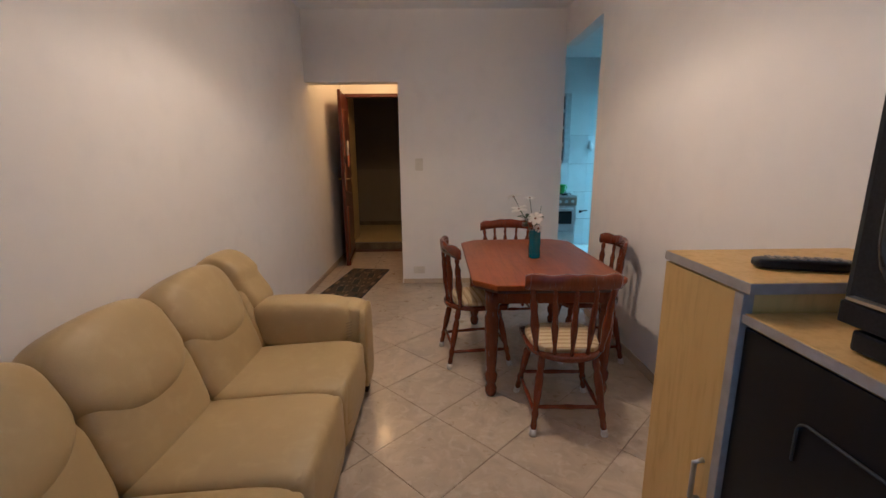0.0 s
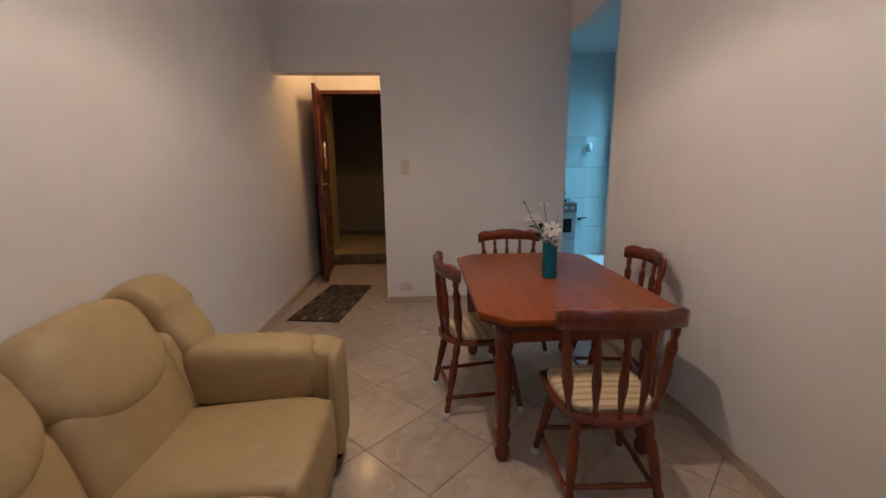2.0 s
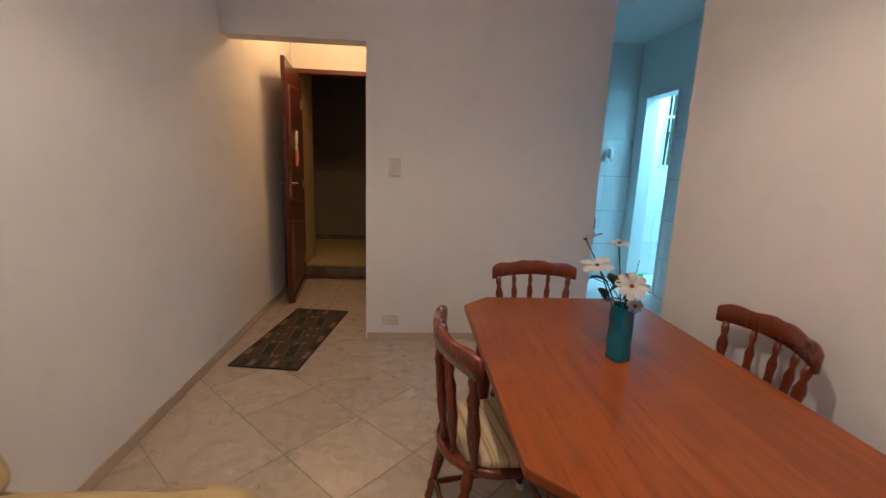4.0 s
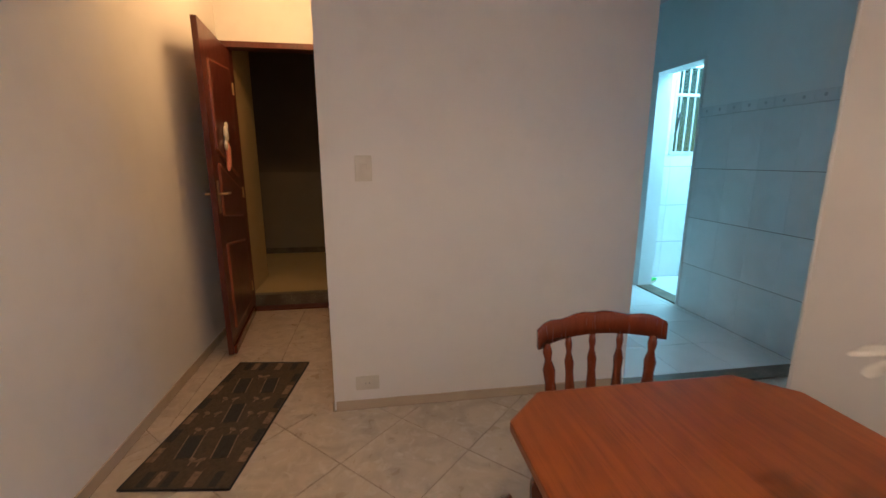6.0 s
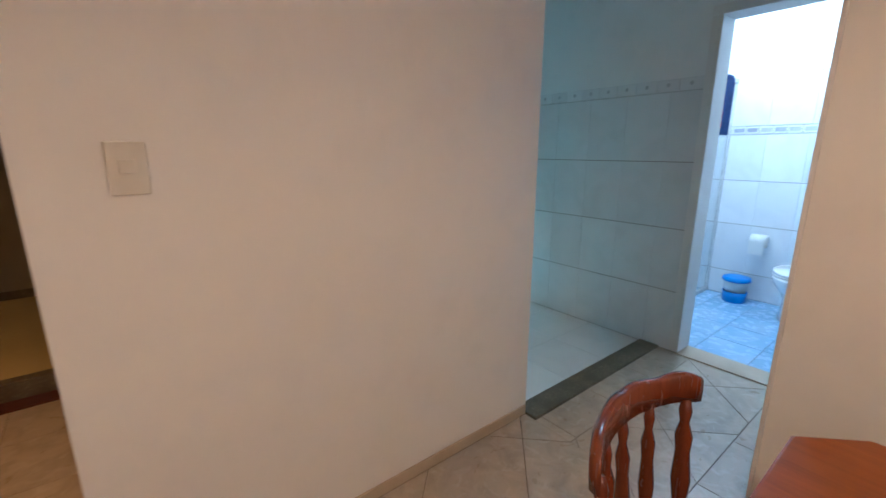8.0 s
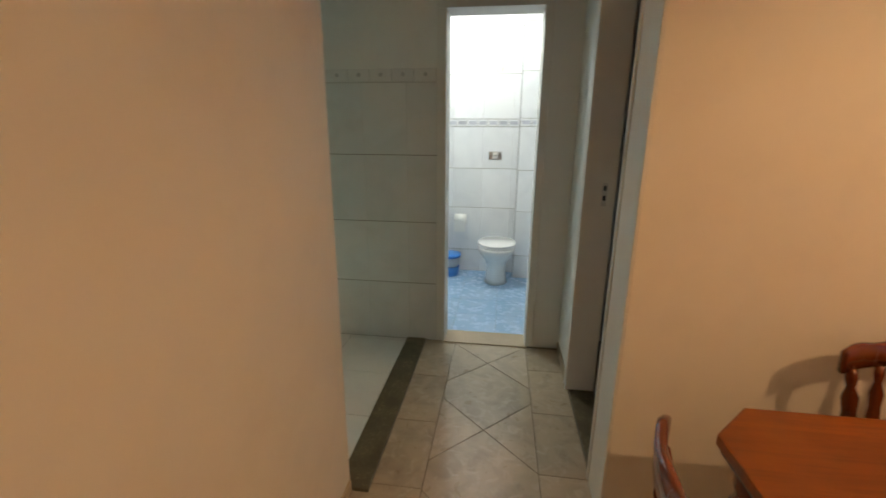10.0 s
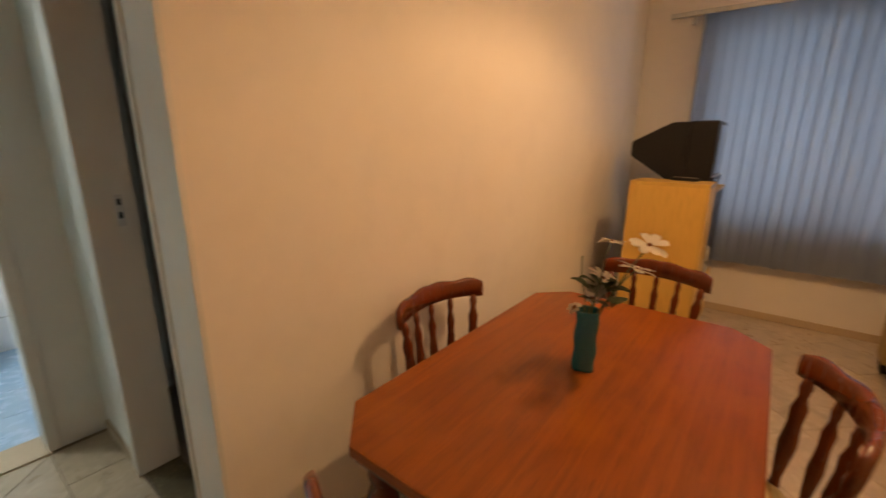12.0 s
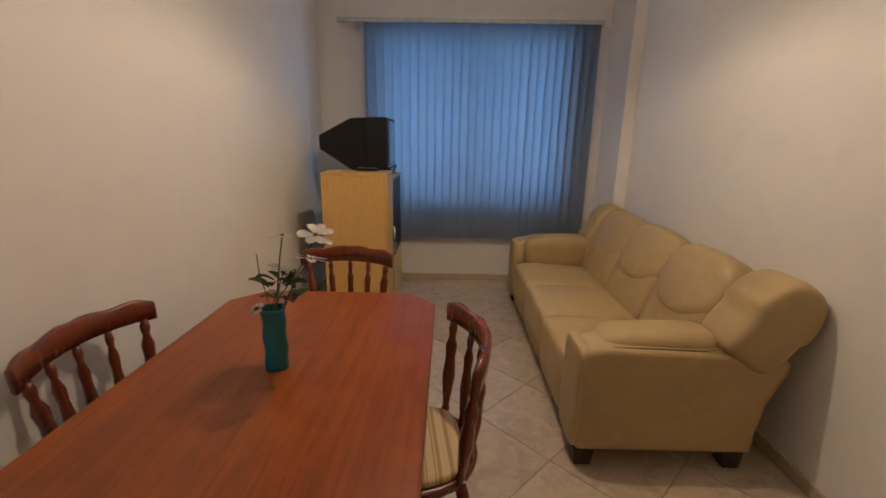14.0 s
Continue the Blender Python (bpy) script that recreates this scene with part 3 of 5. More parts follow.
    part("hanging_loop", tube([(length - 0.36, 0.03, 1.60), (length - 0.36, 0.03, 1.70)], 0.002, 5), PETAL, o)


entrance_door()

# skirting boards
SK = 0.06
skirts = [("baseboard_west", (0.0, 0.30, 0, 0.010, YD, SK)), ("baseboard_north", (0.985, YN - 0.010, 0, XE, YN, 0.055)), ("baseboard_east", (XE - 0.010, YS, 0, XE, YH - 0.006, SK)),
          ("baseboard_south", (0.10, YS, 0, XE - 0.010, YS + 0.010, SK)), ("baseboard_pilaster", (0.10, YS + 0.010, 0, 0.110, 0.30, SK)), ("baseboard_entry", (0.965, YN - 0.010, 0, 0.975, YD - 0.03, SK)),
          ("baseboard_hall", (3.70, YH, 0, XK - 0.016, YH + 0.010, SK))]
for nm, r in skirts:
    structure(nm, box(*r, 0.003), SKIRT, "beige tile skirting along the wall", "baseboard")

# ---- window, blinds ----


def living_window():
    w = tagged(mesh_object("window_1", boxes([(0.45, YS - 0.12, 0.77, 2.20, YS - 0.06, 0.82), (0.45, YS - 0.12, 2.23, 2.20, YS - 0.06, 2.28), (0.45, YS - 0.12, 0.82, 0.5, YS - 0.06, 2.23), (2.15, YS - 0.12, 0.82, 2.20, YS - 0.06, 2.23), (1.30, YS - 0.12, 0.82, 1.35, YS - 0.06, 2.23)]), ALU),
               "aluminium sliding window behind blue blinds", "window", kind="structure")
    for x0, x1 in ((0.5, 1.30), (1.35, 2.15)):
        p = part("pane", box(x0, YS - 0.094, 0.82, x1, YS - 0.088, 2.23), CLEAR, w)
        p.visible_shadow = False


living_window()


def vertical_blinds():
    x0, x1, z0, z1, y = 0.215, 2.270, 0.455, 2.385, -0.115
    b = thing("vertical_blinds", pose(0, y, 0), "closed blue fabric vertical blinds on a metal rail", "blinds")
    part("rail", box(0.19, -0.022, z1, 2.532, 0.022, z1 + 0.035, 0.006), ALU, b, "grey metal head rail")
    for x in (0.45, 1.3, 2.37):
        part("bracket", box(x - 0.012, -0.083, z1 - 0.05 if x > 2 else z1 + 0.005, x + 0.012, -0.012, z1 + 0.045, 0.003), ALU, b)
    n = 27
    step = (x1 - x0) / n
    for i in range(n):
        cx = x0 + (i + 0.5) * step
        bm = bmesh.new()
        w, cols = step * 1.06, 7
        rows = []
        for z in (0, 0.5, 1):
            rows.append([bm.verts.new((cx + (k / (cols - 1) - 0.5) * w, 0.010 * (k / (cols - 1) - 0.5) * 2 + 0.007 * math.cos(math.pi * (k / (cols - 1) - 0.5)), z0 + 0.012 * random.random() * (z == 0) + (z1 - z0) * z)) for k in range(cols)])
        for a, c in zip(rows, rows[1:]):
            for k in range(cols - 1):
                bm.faces.new((a[k], a[k + 1], c[k + 1], c[k]))
        bmesh.ops.solidify(bm, geom=bm.faces[:], thickness=0.0012)
        part("slat", bm, BLIND, b, "", True)
    for i in range(n - 1):
        cx = x0 + (i + 1) * step
        if i % 2 == 0:
            part("chain_link", tube([(cx - step * 0.5, 0.02, z0 + 0.02), (cx, 0.021, z0 + 0.008), (cx + step * 0.5, 0.02, z0 + 0.02)], 0.0022, 5), ALU, b)
    part("slat", box(x1 + 0.005, -0.04, z0 + 0.02, x1 + 0.02, 0.045, z1, 0.001), BLIND, b)


vertical_blinds()


def ceiling_lamp():
    c = thing("ceiling_lamp", pose(LAMP_X, LAMP_Y, 0), "round ceiling pendant with a milky white shade", "ceiling lamp")
    part("canopy", lathe([(0.05, H - 0.03), (0.06, H - 0.002)], 20), TRIM, c, "", True)
    part("stem", lathe([(0.008, 2.56), (0.008, H - 0.02)], 10), SILVER, c)
    bm = lathe([(0.170, 2.497), (0.174, 2.48), (0.174, 2.42), (0.172, 2.398), (0.168, 2.398), (0.170, 2.42), (0.170, 2.48), (0.166, 2.497)], 36, cap=False)
    shade = part("shade", bm, SHADE, c, "milky white drum shade open above and below", True)
    for k in range(3):
        a = 2 * math.pi * k / 3
        part("spider_arm", tube([(0.008 * math.cos(a), 0.008 * math.sin(a), 2.565), (0.168 * math.cos(a), 0.168 * math.sin(a), 2.496)], 0.002, 6), SILVER, shade)
    part("bulb", lathe([(0.012, 2.575), (0.014, 2.53), (0.004, 2.526)], 16), BULB, c, "", True)


ceiling_lamp()


def entry_lamp():
    c = thing("entry_lamp", pose(0.55, 5.55, 0), "small round ceiling light in the entrance passage", "ceiling lamp")
    part("base", lathe([(0.09, H - 0.025), (0.09, H - 0.001)], 24), TRIM, c)
    part("holder", lathe([(0.02, 2.80), (0.025, H - 0.025)], 12), TRIM, c)
    part("bulb", lathe([(0.012, 2.80), (0.03, 2.77), (0.012, 2.735)], 14), BULB, c, "", True)
    b = thing("bathroom_lamp", pose(4.95, 4.55, 0), "small round ceiling light in the bathroom", "ceiling lamp")
    part("base", lathe([(0.10, H - 0.025), (0.10, H - 0.001)], 24), TRIM, b)
    part("bulb", lathe([(0.02, H - 0.025), (0.05, 2.80), (0.04, 2.70), (0.01, 2.67)], 16), BULB, b, "", True)


entry_lamp()


def tube_lamp():
    c = thing("fluorescent_lamp", pose(4.85, 6.15, 0), "white fluorescent tube lamp on the service area ceiling", "ceiling lamp")
    part("housing", box(-0.03, -0.60, H - 0.03, 0.03, 0.60, H - 0.001, 0.004), TRIM, c)
    bm = lathe([(0.013, -0.57), (0.013, 0.57)], 12)
    bmesh.ops.transform(bm, matrix=pose(0, 0, H - 0.045, 90, 0, 0), verts=bm.verts)
    part("tube", bm, BULB, c, "", True)


tube_lamp()

# ---- sofa ----


def sofa():
    s = thing("sofa", pose(0, 0, 0), "tan leather three-seat sofa with puffed backrests", "sofa")
    y0, y1, xf = 0.29, 2.37, 0.955
    aw = 0.235
    # base under the seats
    part("base", box(0.20, y0 + 0.06, 0.095, xf - 0.02, y1 - 0.06, 0.24, 0.02), LEATHER, s, "", True)
    part("back_frame", extrude_outline([(0.18, 0.10), (0.32, 0.10), (0.30, 0.45), (0.16, 0.80), (0.04, 0.80), (0.04, 0.66), (0.08, 0.48), (0.15, 0.30)], y1 - y0 - 0.10, "y", 0.03), LEATHER, s).location = (0, y0 + 0.05, 0)
    # seats
    inner = (y1 - y0 - 2 * aw) / 3
    for i in range(3):
        cy = y0 + aw + inner * (i + 0.5)

        def seat(v):
            v = v.copy()
            v.z += 0.016 * math.cos(math.pi * (v.y / inner)) * (v.z > 0)
            if v.x > 0.12:
                v.z -= 0.05 * ((v.x - 0.12) / 0.2) ** 2 * (0.42 if v.z > 0 else 0.9)
            return v
        bm = puff(0.64, inner * 1.0, 0.21, 8.0, 14, seat)
        bmesh.ops.transform(bm, matrix=pose(0.645, cy, 0.305, 0, -4.0, 0), verts=bm.verts)
        part("seat_cushion", bm, LEATHER, s, "", True)
        part("front_panel", puff(0.12, inner * 1.004, 0.325, 7.0, 10), LEATHER, s, "", True).location = (xf - 0.056, cy, 0.252)
        # lower back
        def lumbar(v):
            v = v.copy()
            v.x += 0.022 * math.cos(math.pi * v.y / inner)
            return v
        bm = puff(0.19, inner * 1.005, 0.38, 5.0, 10, lumbar)
        bmesh.ops.transform(bm, matrix=pose(0.275, cy, 0.49, 0, -17, 0), verts=bm.verts)
        part("lumbar_cushion", bm, LEATHER, s, "", True)

        def head(v):
            v = v.copy()
            u = v.y / (inner / 2)
            if v.z < 0:
                v.z *= 1.0 + 0.46 * (1 - u * u) - 0.20
            else:
                v.z *= 1.0 - 0.13 * u * u
            v.x *= 1.0 - 0.16 * abs(u) ** 3
            return v
        bm = puff(0.265, inner * 1.03, 0.36, 3.7, 14, head)
        bmesh.ops.transform(bm, matrix=pose(0.188, cy, 0.708, 0, -28, 0), verts=bm.verts)
        part("head_cushion", bm, LEATHER, s, "", True)
    # arms with flared back, roll and corner pad
    for side in (0, 1):
        oy = y1 - aw if side else y0
        prof = [(0.95, 0.095), (0.962, 0.30), (0.962, 0.50), (0.935, 0.575), (0.86, 0.592), (0.40, 0.575), (0.13, 0.562), (0.085, 0.535), (0.10, 0.47), (0.155, 0.34), (0.175, 0.20), (0.175, 0.095)]
        arm = part("armrest", extrude_outline(prof, aw * 0.8, "y", 0.028), LEATHER, s, "", True)
        arm.location = (0, oy + (aw * 0.2 if side else 0), 0)
        facing = part("arm_front", puff(0.05, aw * 0.98, 0.485, 6.0, 8), LEATHER, s, "", True)
        facing.location = (0.945, oy + aw / 2, 0.335)
        bm = puff(0.55, aw * 0.92, 0.28, 4.4, 10)
        bmesh.ops.transform(bm, matrix=pose(0.598, oy + aw / 2 + (-0.028 if side else 0.028), 0.495, 0, 1, 0), verts=bm.verts)
        pad = part("arm_pad", bm, LEATHER, s, "", True)
        out = oy + aw * 0.90 if side else oy + aw * 0.10
        part("piping", tube([(0.83, out, 0.587), (0.70, out, 0.588), (0.45, out, 0.581), (0.37, out, 0.590)], 0.005, 6), PIPING, pad, "", True)
        for k in range(6):
            zz = 0.46 + 0.016 * k
            part("pleat", tube([(0.860, oy - 0.012 if side else oy + aw + 0.012, zz - 0.03), (0.890, oy + 0.004 if side else oy + aw - 0.004, zz - 0.026)], 0.003, 5), PIPING, pad)

        def corner(v):
            v = v.copy()
            if v.z < 0:
                v.x *= 0.90
            else:
                v.x *= math.sqrt(max(0.0, 1 - 0.72 * (v.z / 0.19) ** 2)) * 1.04
            return v
        bm = puff(0.19, aw * 1.0, 0.40, 5.0, 8)
        bmesh.ops.transform(bm, matrix=pose(0.275, oy + aw / 2 + (-0.03 if side else 0.03), 0.50, 0, -17, 0), verts=bm.verts)
        part("lumbar_cushion", bm, LEATHER, s, "", True)
        bm = puff(0.28, aw * 1.07, 0.41, 6.0, 12, corner)
        bmesh.ops.transform(bm, matrix=pose(0.186, oy + aw / 2 + (0.022 if side else -0.01), 0.700, 0, -34, 0), verts=bm.verts)
        part("corner_cushion", bm, LEATHER, s, "", True)
        for x in (0.235, 0.90):
            part("leg", extrude_outline([(x - 0.036, 0), (x + 0.036, 0), (x + 0.052, 0.097), (x - 0.052, 0.097)], 0.075, "y", 0.006), LEG_WOOD, s, "near-black wooden foot").location = (0, oy + aw - 0.10 if side else oy + 0.01, 0)


sofa()

# ---- dining table and chairs ----
TX0, TX1, TY0, TY1, TZ = 1.572, 2.472, 2.11, 3.465, 0.722


def dining_table():
    cx, cy = (TX0 + TX1) / 2, (TY0 + TY1) / 2
    t = thing("dining_table", pose(cx, cy, 0), "red mahogany dining table with clipped corners", "table")
    hx, hy, c = (TX1 - TX0) / 2, (TY1 - TY0) / 2, 0.125
    pts = [(-hx + c, -hy), (hx - c, -hy), (hx, -hy + c), (hx, hy - c), (hx - c, hy), (-hx + c, hy), (-hx, hy - c), (-hx, -hy + c)]
    bm = extrude_outline(pts, 0.032, "z", 0.007)
    bmesh.ops.translate(bm, vec=(0, 0, TZ - 0.032), verts=bm.verts)
    top = part("tabletop", bm, TABLE_WOOD, t, "polished mahogany top with faint darker stains")
    # rounded lower edge, with its shadow put into the wood colour
    inset = [(x * (1 - 0.010 / hx), y * (1 - 0.010 / hy)) for x, y in pts]
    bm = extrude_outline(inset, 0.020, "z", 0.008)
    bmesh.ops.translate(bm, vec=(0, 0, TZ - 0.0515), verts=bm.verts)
    part("edge_moulding", bm, EDGE_WOOD, top, "rounded moulding under the edge, darkened for its shadow")
    for x0, y0, x1, y1 in ((-hx + 0.09, -hy + 0.085, hx - 0.09, -hy + 0.105), (-hx + 0.09, hy - 0.105, hx - 0.09, hy - 0.085), (-hx + 0.085, -hy + 0.105, -hx + 0.105, hy - 0.105), (hx - 0.105, -hy + 0.105, hx - 0.085, hy - 0.105)):
        part("apron", box(x0, y0, TZ - 0.135, x1, y1, TZ - 0.052, 0.002), MAHOGANY, t)
    prof = [(0.026, 0.0), (0.034, 0.02), (0.036, 0.05), (0.025, 0.075), (0.037, 0.105), (0.039, 0.14), (0.027, 0.16), (0.034, 0.22), (0.042, 0.42), (0.043, 0.5), (0.032, 0.53), (0.042, 0.56), (0.042, TZ - 0.053)]
    for sx in (-1, 1):
        for sy in (-1, 1):
            part("leg", lathe(prof, 18, (sx * (hx - 0.115), sy * (hy - 0.115), 0)), MAHOGANY, t, "", True)


dining_table()


def dining_chair(m, label):
    c = thing("dining_chair", m, label, "chair", "chairs round the table")
    # seat plate: rounded at the rear
    out = [(-0.205, 0.185), (-0.15, 0.215), (0.15, 0.215), (0.205, 0.185)]
    out += [(0.20 * math.cos(a) * 1.0, -0.02 + 0.195 * math.sin(a)) for a in [-k * math.pi / 12 for k in range(0, 13)]]
    bm = extrude_outline(out, 0.030, "z", 0.009)
    bmesh.ops.translate(bm, vec=(0, 0, 0.405), verts=bm.verts)
    part("seat", bm, MAHOGANY, c, "", True)
    def sag(v):
        v = v.copy()
        v.x *= 1.0 - 0.15 * max(0, -v.y) / 0.18
        return v
    bm = puff(0.375, 0.35, 0.045, 4.5, 8, sag)
    bmesh.ops.translate(bm, vec=(0, 0.015, 0.446), verts=bm.verts)
    part("seat_pad", bm, FABRIC, c, "brown and cream striped fabric pad", True)
    prof = [(0.012, 0.0), (0.017, 0.08), (0.014, 0.16), (0.020, 0.24), (0.015, 0.30), (0.021, 0.5), (0.022, 0.72), (0.015, 0.80), (0.021, 0.86), (0.016, 1.0)]
    feet = []
    for sx, sy in ((-1, -1), (1, -1), (-1, 1), (1, 1)):
        foot = Vector((sx * (0.185 if sy < 0 else 0.205), sy * 0.212, 0.0))
        top = Vector((sx * 0.135, sy * 0.135, 0.412))
        leg = part("leg", spindle(foot + (top - foot) * 0.05, top, prof), MAHOGANY, c, "", True)
        part("foot_cap", spindle(foot, foot + (top - foot) * 0.085, [(0.018, 0), (0.019, 0.2), (0.017, 1.0)]), WHITE_FOOT, leg, "white rubber foot cap", True)
        feet.append((foot, top))
    sp = [(0.008, 0), (0.012, 0.15), (0.010, 0.3), (0.014, 0.5), (0.010, 0.7), (0.012, 0.85), (0.008, 1)]
    def on(i, k):
        return feet[i][0] + (feet[i][1] - feet[i][0]) * k
    for a, b, k in ((0, 1, 0.36), (2, 3, 0.36), (0, 2, 0.28), (1, 3, 0.28)):
        part("stretcher", spindle(on(a, k), on(b, k), sp, 8), MAHOGANY, c, "", True)
    # back: five turned spindles and a curved crest
    def arc(u):
        return -0.150 - 0.070 * (1 - u * u)
    def arc_low(u):
        return -0.115 - 0.075 * (1 - u * u)
    for k in range(5):
        u = -1 + k * 0.5
        a = Vector((u * 0.165, arc_low(u * 0.9), 0.43))
        b = Vector((u * 0.200, arc(u * 0.92), 0.784))
        r = 1.25 if abs(u) == 1 else 1.0
        part("spindle", spindle(a, b, [(0.009 * r, 0), (0.012 * r, 0.06), (0.009 * r, 0.12), (0.013 * r, 0.22), (0.019 * r, 0.42), (0.014 * r, 0.62), (0.017 * r, 0.74), (0.009 * r, 0.84), (0.013 * r, 0.92), (0.009 * r, 1.0)]), MAHOGANY, c, "", True)
    bm = bmesh.new()
    cols = 41
    rings = []
    for k in range(cols):
        u = -1 + 2 * k / (cols - 1)
        top = 0.852 + 0.013 * math.exp(-(u / 0.40) ** 4) + 0.006 * math.exp(-((abs(u) - 0.76) / 0.14) ** 2) - 0.012 * max(0, abs(u) - 0.88) / 0.12 - 0.004 * math.exp(-(u / 0.10) ** 2)
        low = 0.774 + 0.008 * (1 - u * u) - 0.004 * math.exp(-((abs(u) - 0.93) / 0.1) ** 2)
        x, y = u * 0.236, arc(u)
        rings.append([bm.verts.new(p) for p in ((x, y - 0.011, low + 0.004), (x, y - 0.014, (low + top) / 2), (x, y - 0.016, top - 0.006), (x, y - 0.008, top), (x, y + 0.004, top), (x, y + 0.010, top - 0.007), (x, y + 0.012, (low + top) / 2), (x, y + 0.011, low + 0.003), (x, y, low))])
    for a, b in zip(rings, rings[1:]):
        n = len(a)
        for i in range(n):
            bm.faces.new((a[i], b[i], b[(i + 1) % n], a[(i + 1) % n]))
    bm.faces.new(rings[0])
    bm.faces.new(rings[-1][::-1])
    bmesh.ops.recalc_face_normals(bm, faces=bm.faces)
    part("crest_rail", bm, MAHOGANY, c, "curved crest rail with a scalloped top", True)
    return c


first_chair = dining_chair(pose(2.045, 2.035, 0, 0, 0, -2), "mahogany spindle-back dining chair with striped seat pad")
copy_thing(first_chair, pose(2.0, 3.485, 0, 0, 0, 181))
copy_thing(first_chair, pose(2.446, 2.795, 0, 0, 0, 86))
copy_thing(first_chair, pose(1.628, 2.765, 0, 0, 0, -82))

# ---- vase with flowers ----


def vase():
    vx, vy = 2.048, 2.768
    v = thing("vase", pose(vx, vy, TZ, 0, 0, 20), "wavy teal glass vase on the dining table", "vase")
    rings = []
    bm = bmesh.new()
    n = 22
    for k in range(n + 1):
        z = 0.195 * k / n
        off = 0.0022 * math.sin(k / n * 2 * math.pi * 2.2)
        r = 0.034
        ring = []
        for q in range(20):
            a = 2 * math.pi * q / 20
            e = (abs(math.cos(a)) ** 5 + abs(math.sin(a)) ** 5) ** (-1 / 5)
            ring.append(bm.verts.new((off + r * e * math.cos(a), r * e * math.sin(a), z + 0.001)))
        rings.append(ring)
    for k in range(n, 1, -1):
        z = 0.195 * k / n
        off = 0.0022 * math.sin(k / n * 2 * math.pi * 2.2)
        rings.append([bm.verts.new((off + 0.029 * e * math.cos(a), 0.029 * e * math.sin(a), z + 0.001)) for q in range(20) for a in (2 * math.pi * q / 20,) for e in ((abs(math.cos(a)) ** 5 + abs(math.sin(a)) ** 5) ** (-1 / 5),)])
    for a, b in zip(rings, rings[1:]):
        for q in range(20):
            bm.faces.new((a[q], a[(q + 1) % 20], b[(q + 1) % 20], b[q]))
    bm.faces.new(rings[0][::-1])
    bm.faces.new(rings[-1])
    bmesh.ops.recalc_face_normals(bm, faces=bm.faces)
    part("body", bm, TEAL_GLASS, v, "", True)
    f = thing("artificial_flowers", pose(vx, vy, TZ), "white artificial daisies with dark leaves in the vase", "flowers")
    rnd = random.Random(4)
    heads = [((-0.15, 0.02, 0.425), (-0.25, 0.3, 0.85), 0.052), ((-0.118, -0.02, 0.342), (-0.15, -0.3, 0.9), 0.055), ((-0.045, -0.005, 0.415), (0.05, -0.15, 1), 0.040), ((-0.015, -0.065, 0.285), (-0.3, -0.6, 0.72), 0.053), ((0.010, -0.055, 0.215), (-0.2, -0.8, 0.45), 0.027), ((0.03, 0.035, 0.205), (0.3, 0.6, 0.7), 0.022)]
    for (hx, hy, hz), face, size in heads:
        p0, p3 = Vector((0.0, 0, 0.03)), Vector((hx, hy, hz))
        mid = Vector((hx * 0.25, hy * 0.25, 0.195))
        pts = [p0.lerp(mid, k / 4) for k in range(4)] + [mid.lerp(p3, k / 6) + Vector((0, 0, 0.012 * math.sin(k / 6 * math.pi))) for k in range(7)]
        st = part("stem", tube(pts, 0.0022, 6), LEAF, f, "", True)
        turn = Vector(face).to_track_quat("Z", "Y").to_matrix().to_4x4()
        M = Matrix.Translation(p3) @ turn
        fl = part("heart", lathe([(0.002, -0.004), (0.008, 0.0), (0.007, 0.005), (0.002, 0.008)], 10), POLLEN, f, "brown flower heart", True)
        fl.matrix_basis = M
        for k in range(8):
            a = 2 * math.pi * k / 8 + rnd.uniform(-0.1, 0.1)
            bm = bmesh.new()
            rows = []
            for i, (r, w) in enumerate(((0.12, 0.07), (0.4, 0.18), (0.72, 0.27), (0.94, 0.20), (1.0, 0.08))):
                lift = 0.10 * math.sin(r * 2.4) - 0.06 * r
                rows.append([bm.verts.new((r * size, s * w * size, (lift + 0.04 * abs(s)) * size)) for s in (-1, 0, 1)])
            for p, q in zip(rows, rows[1:]):
                for i in range(2):
                    bm.faces.new((p[i], p[i + 1], q[i + 1], q[i]))
            bmesh.ops.solidify(bm, geom=bm.faces[:], thickness=0.0008)
            bmesh.ops.transform(bm, matrix=pose(0, 0, 0, 0, rnd.uniform(-12, 12), math.degrees(a)), verts=bm.verts)
            part("petal", bm, PETAL, fl, "", True)
    for k in range(14):
        a = rnd.uniform(0, 6.283)
        el = rnd.uniform(0.2, 1.0)
        base = Vector((-0.02 + rnd.uniform(-0.05, 0.03), rnd.uniform(-0.03, 0.03), 0.195 + rnd.uniform(0, 0.085)))
        bm = bmesh.new()
        size = rnd.uniform(0.04, 0.07)
        rows = []
        for r, w in ((0.0, 0.04), (0.3, 0.24), (0.6, 0.28), (0.85, 0.16), (1.0, 0.02)):
            rows.append([bm.verts.new((r * size, s * w * size, (0.1 * abs(s) + 0.15 * math.sin(r * 3)) * size)) for s in (-1, 0, 1)])
        for p, q in zip(rows, rows[1:]):
            for i in range(2):
                bm.faces.new((p[i], p[i + 1], q[i + 1], q[i]))
        bmesh.ops.solidify(bm, geom=bm.faces[:], thickness=0.0008)
        bmesh.ops.transform(bm, matrix=Matrix.Translation(base) @ pose(0, 0, 0, 0, -math.degrees(el) * 0.6, math.degrees(a)), verts=bm.verts)
        part("leaf", bm, LEAF, f, "", True)
    part("stem", tube([(0, 0, 0.1), (0.01, 0.01, 0.24), (0.03, 0.0, 0.30), (0.035, -0.005, 0.36)], 0.0015, 5), LEAF, f)
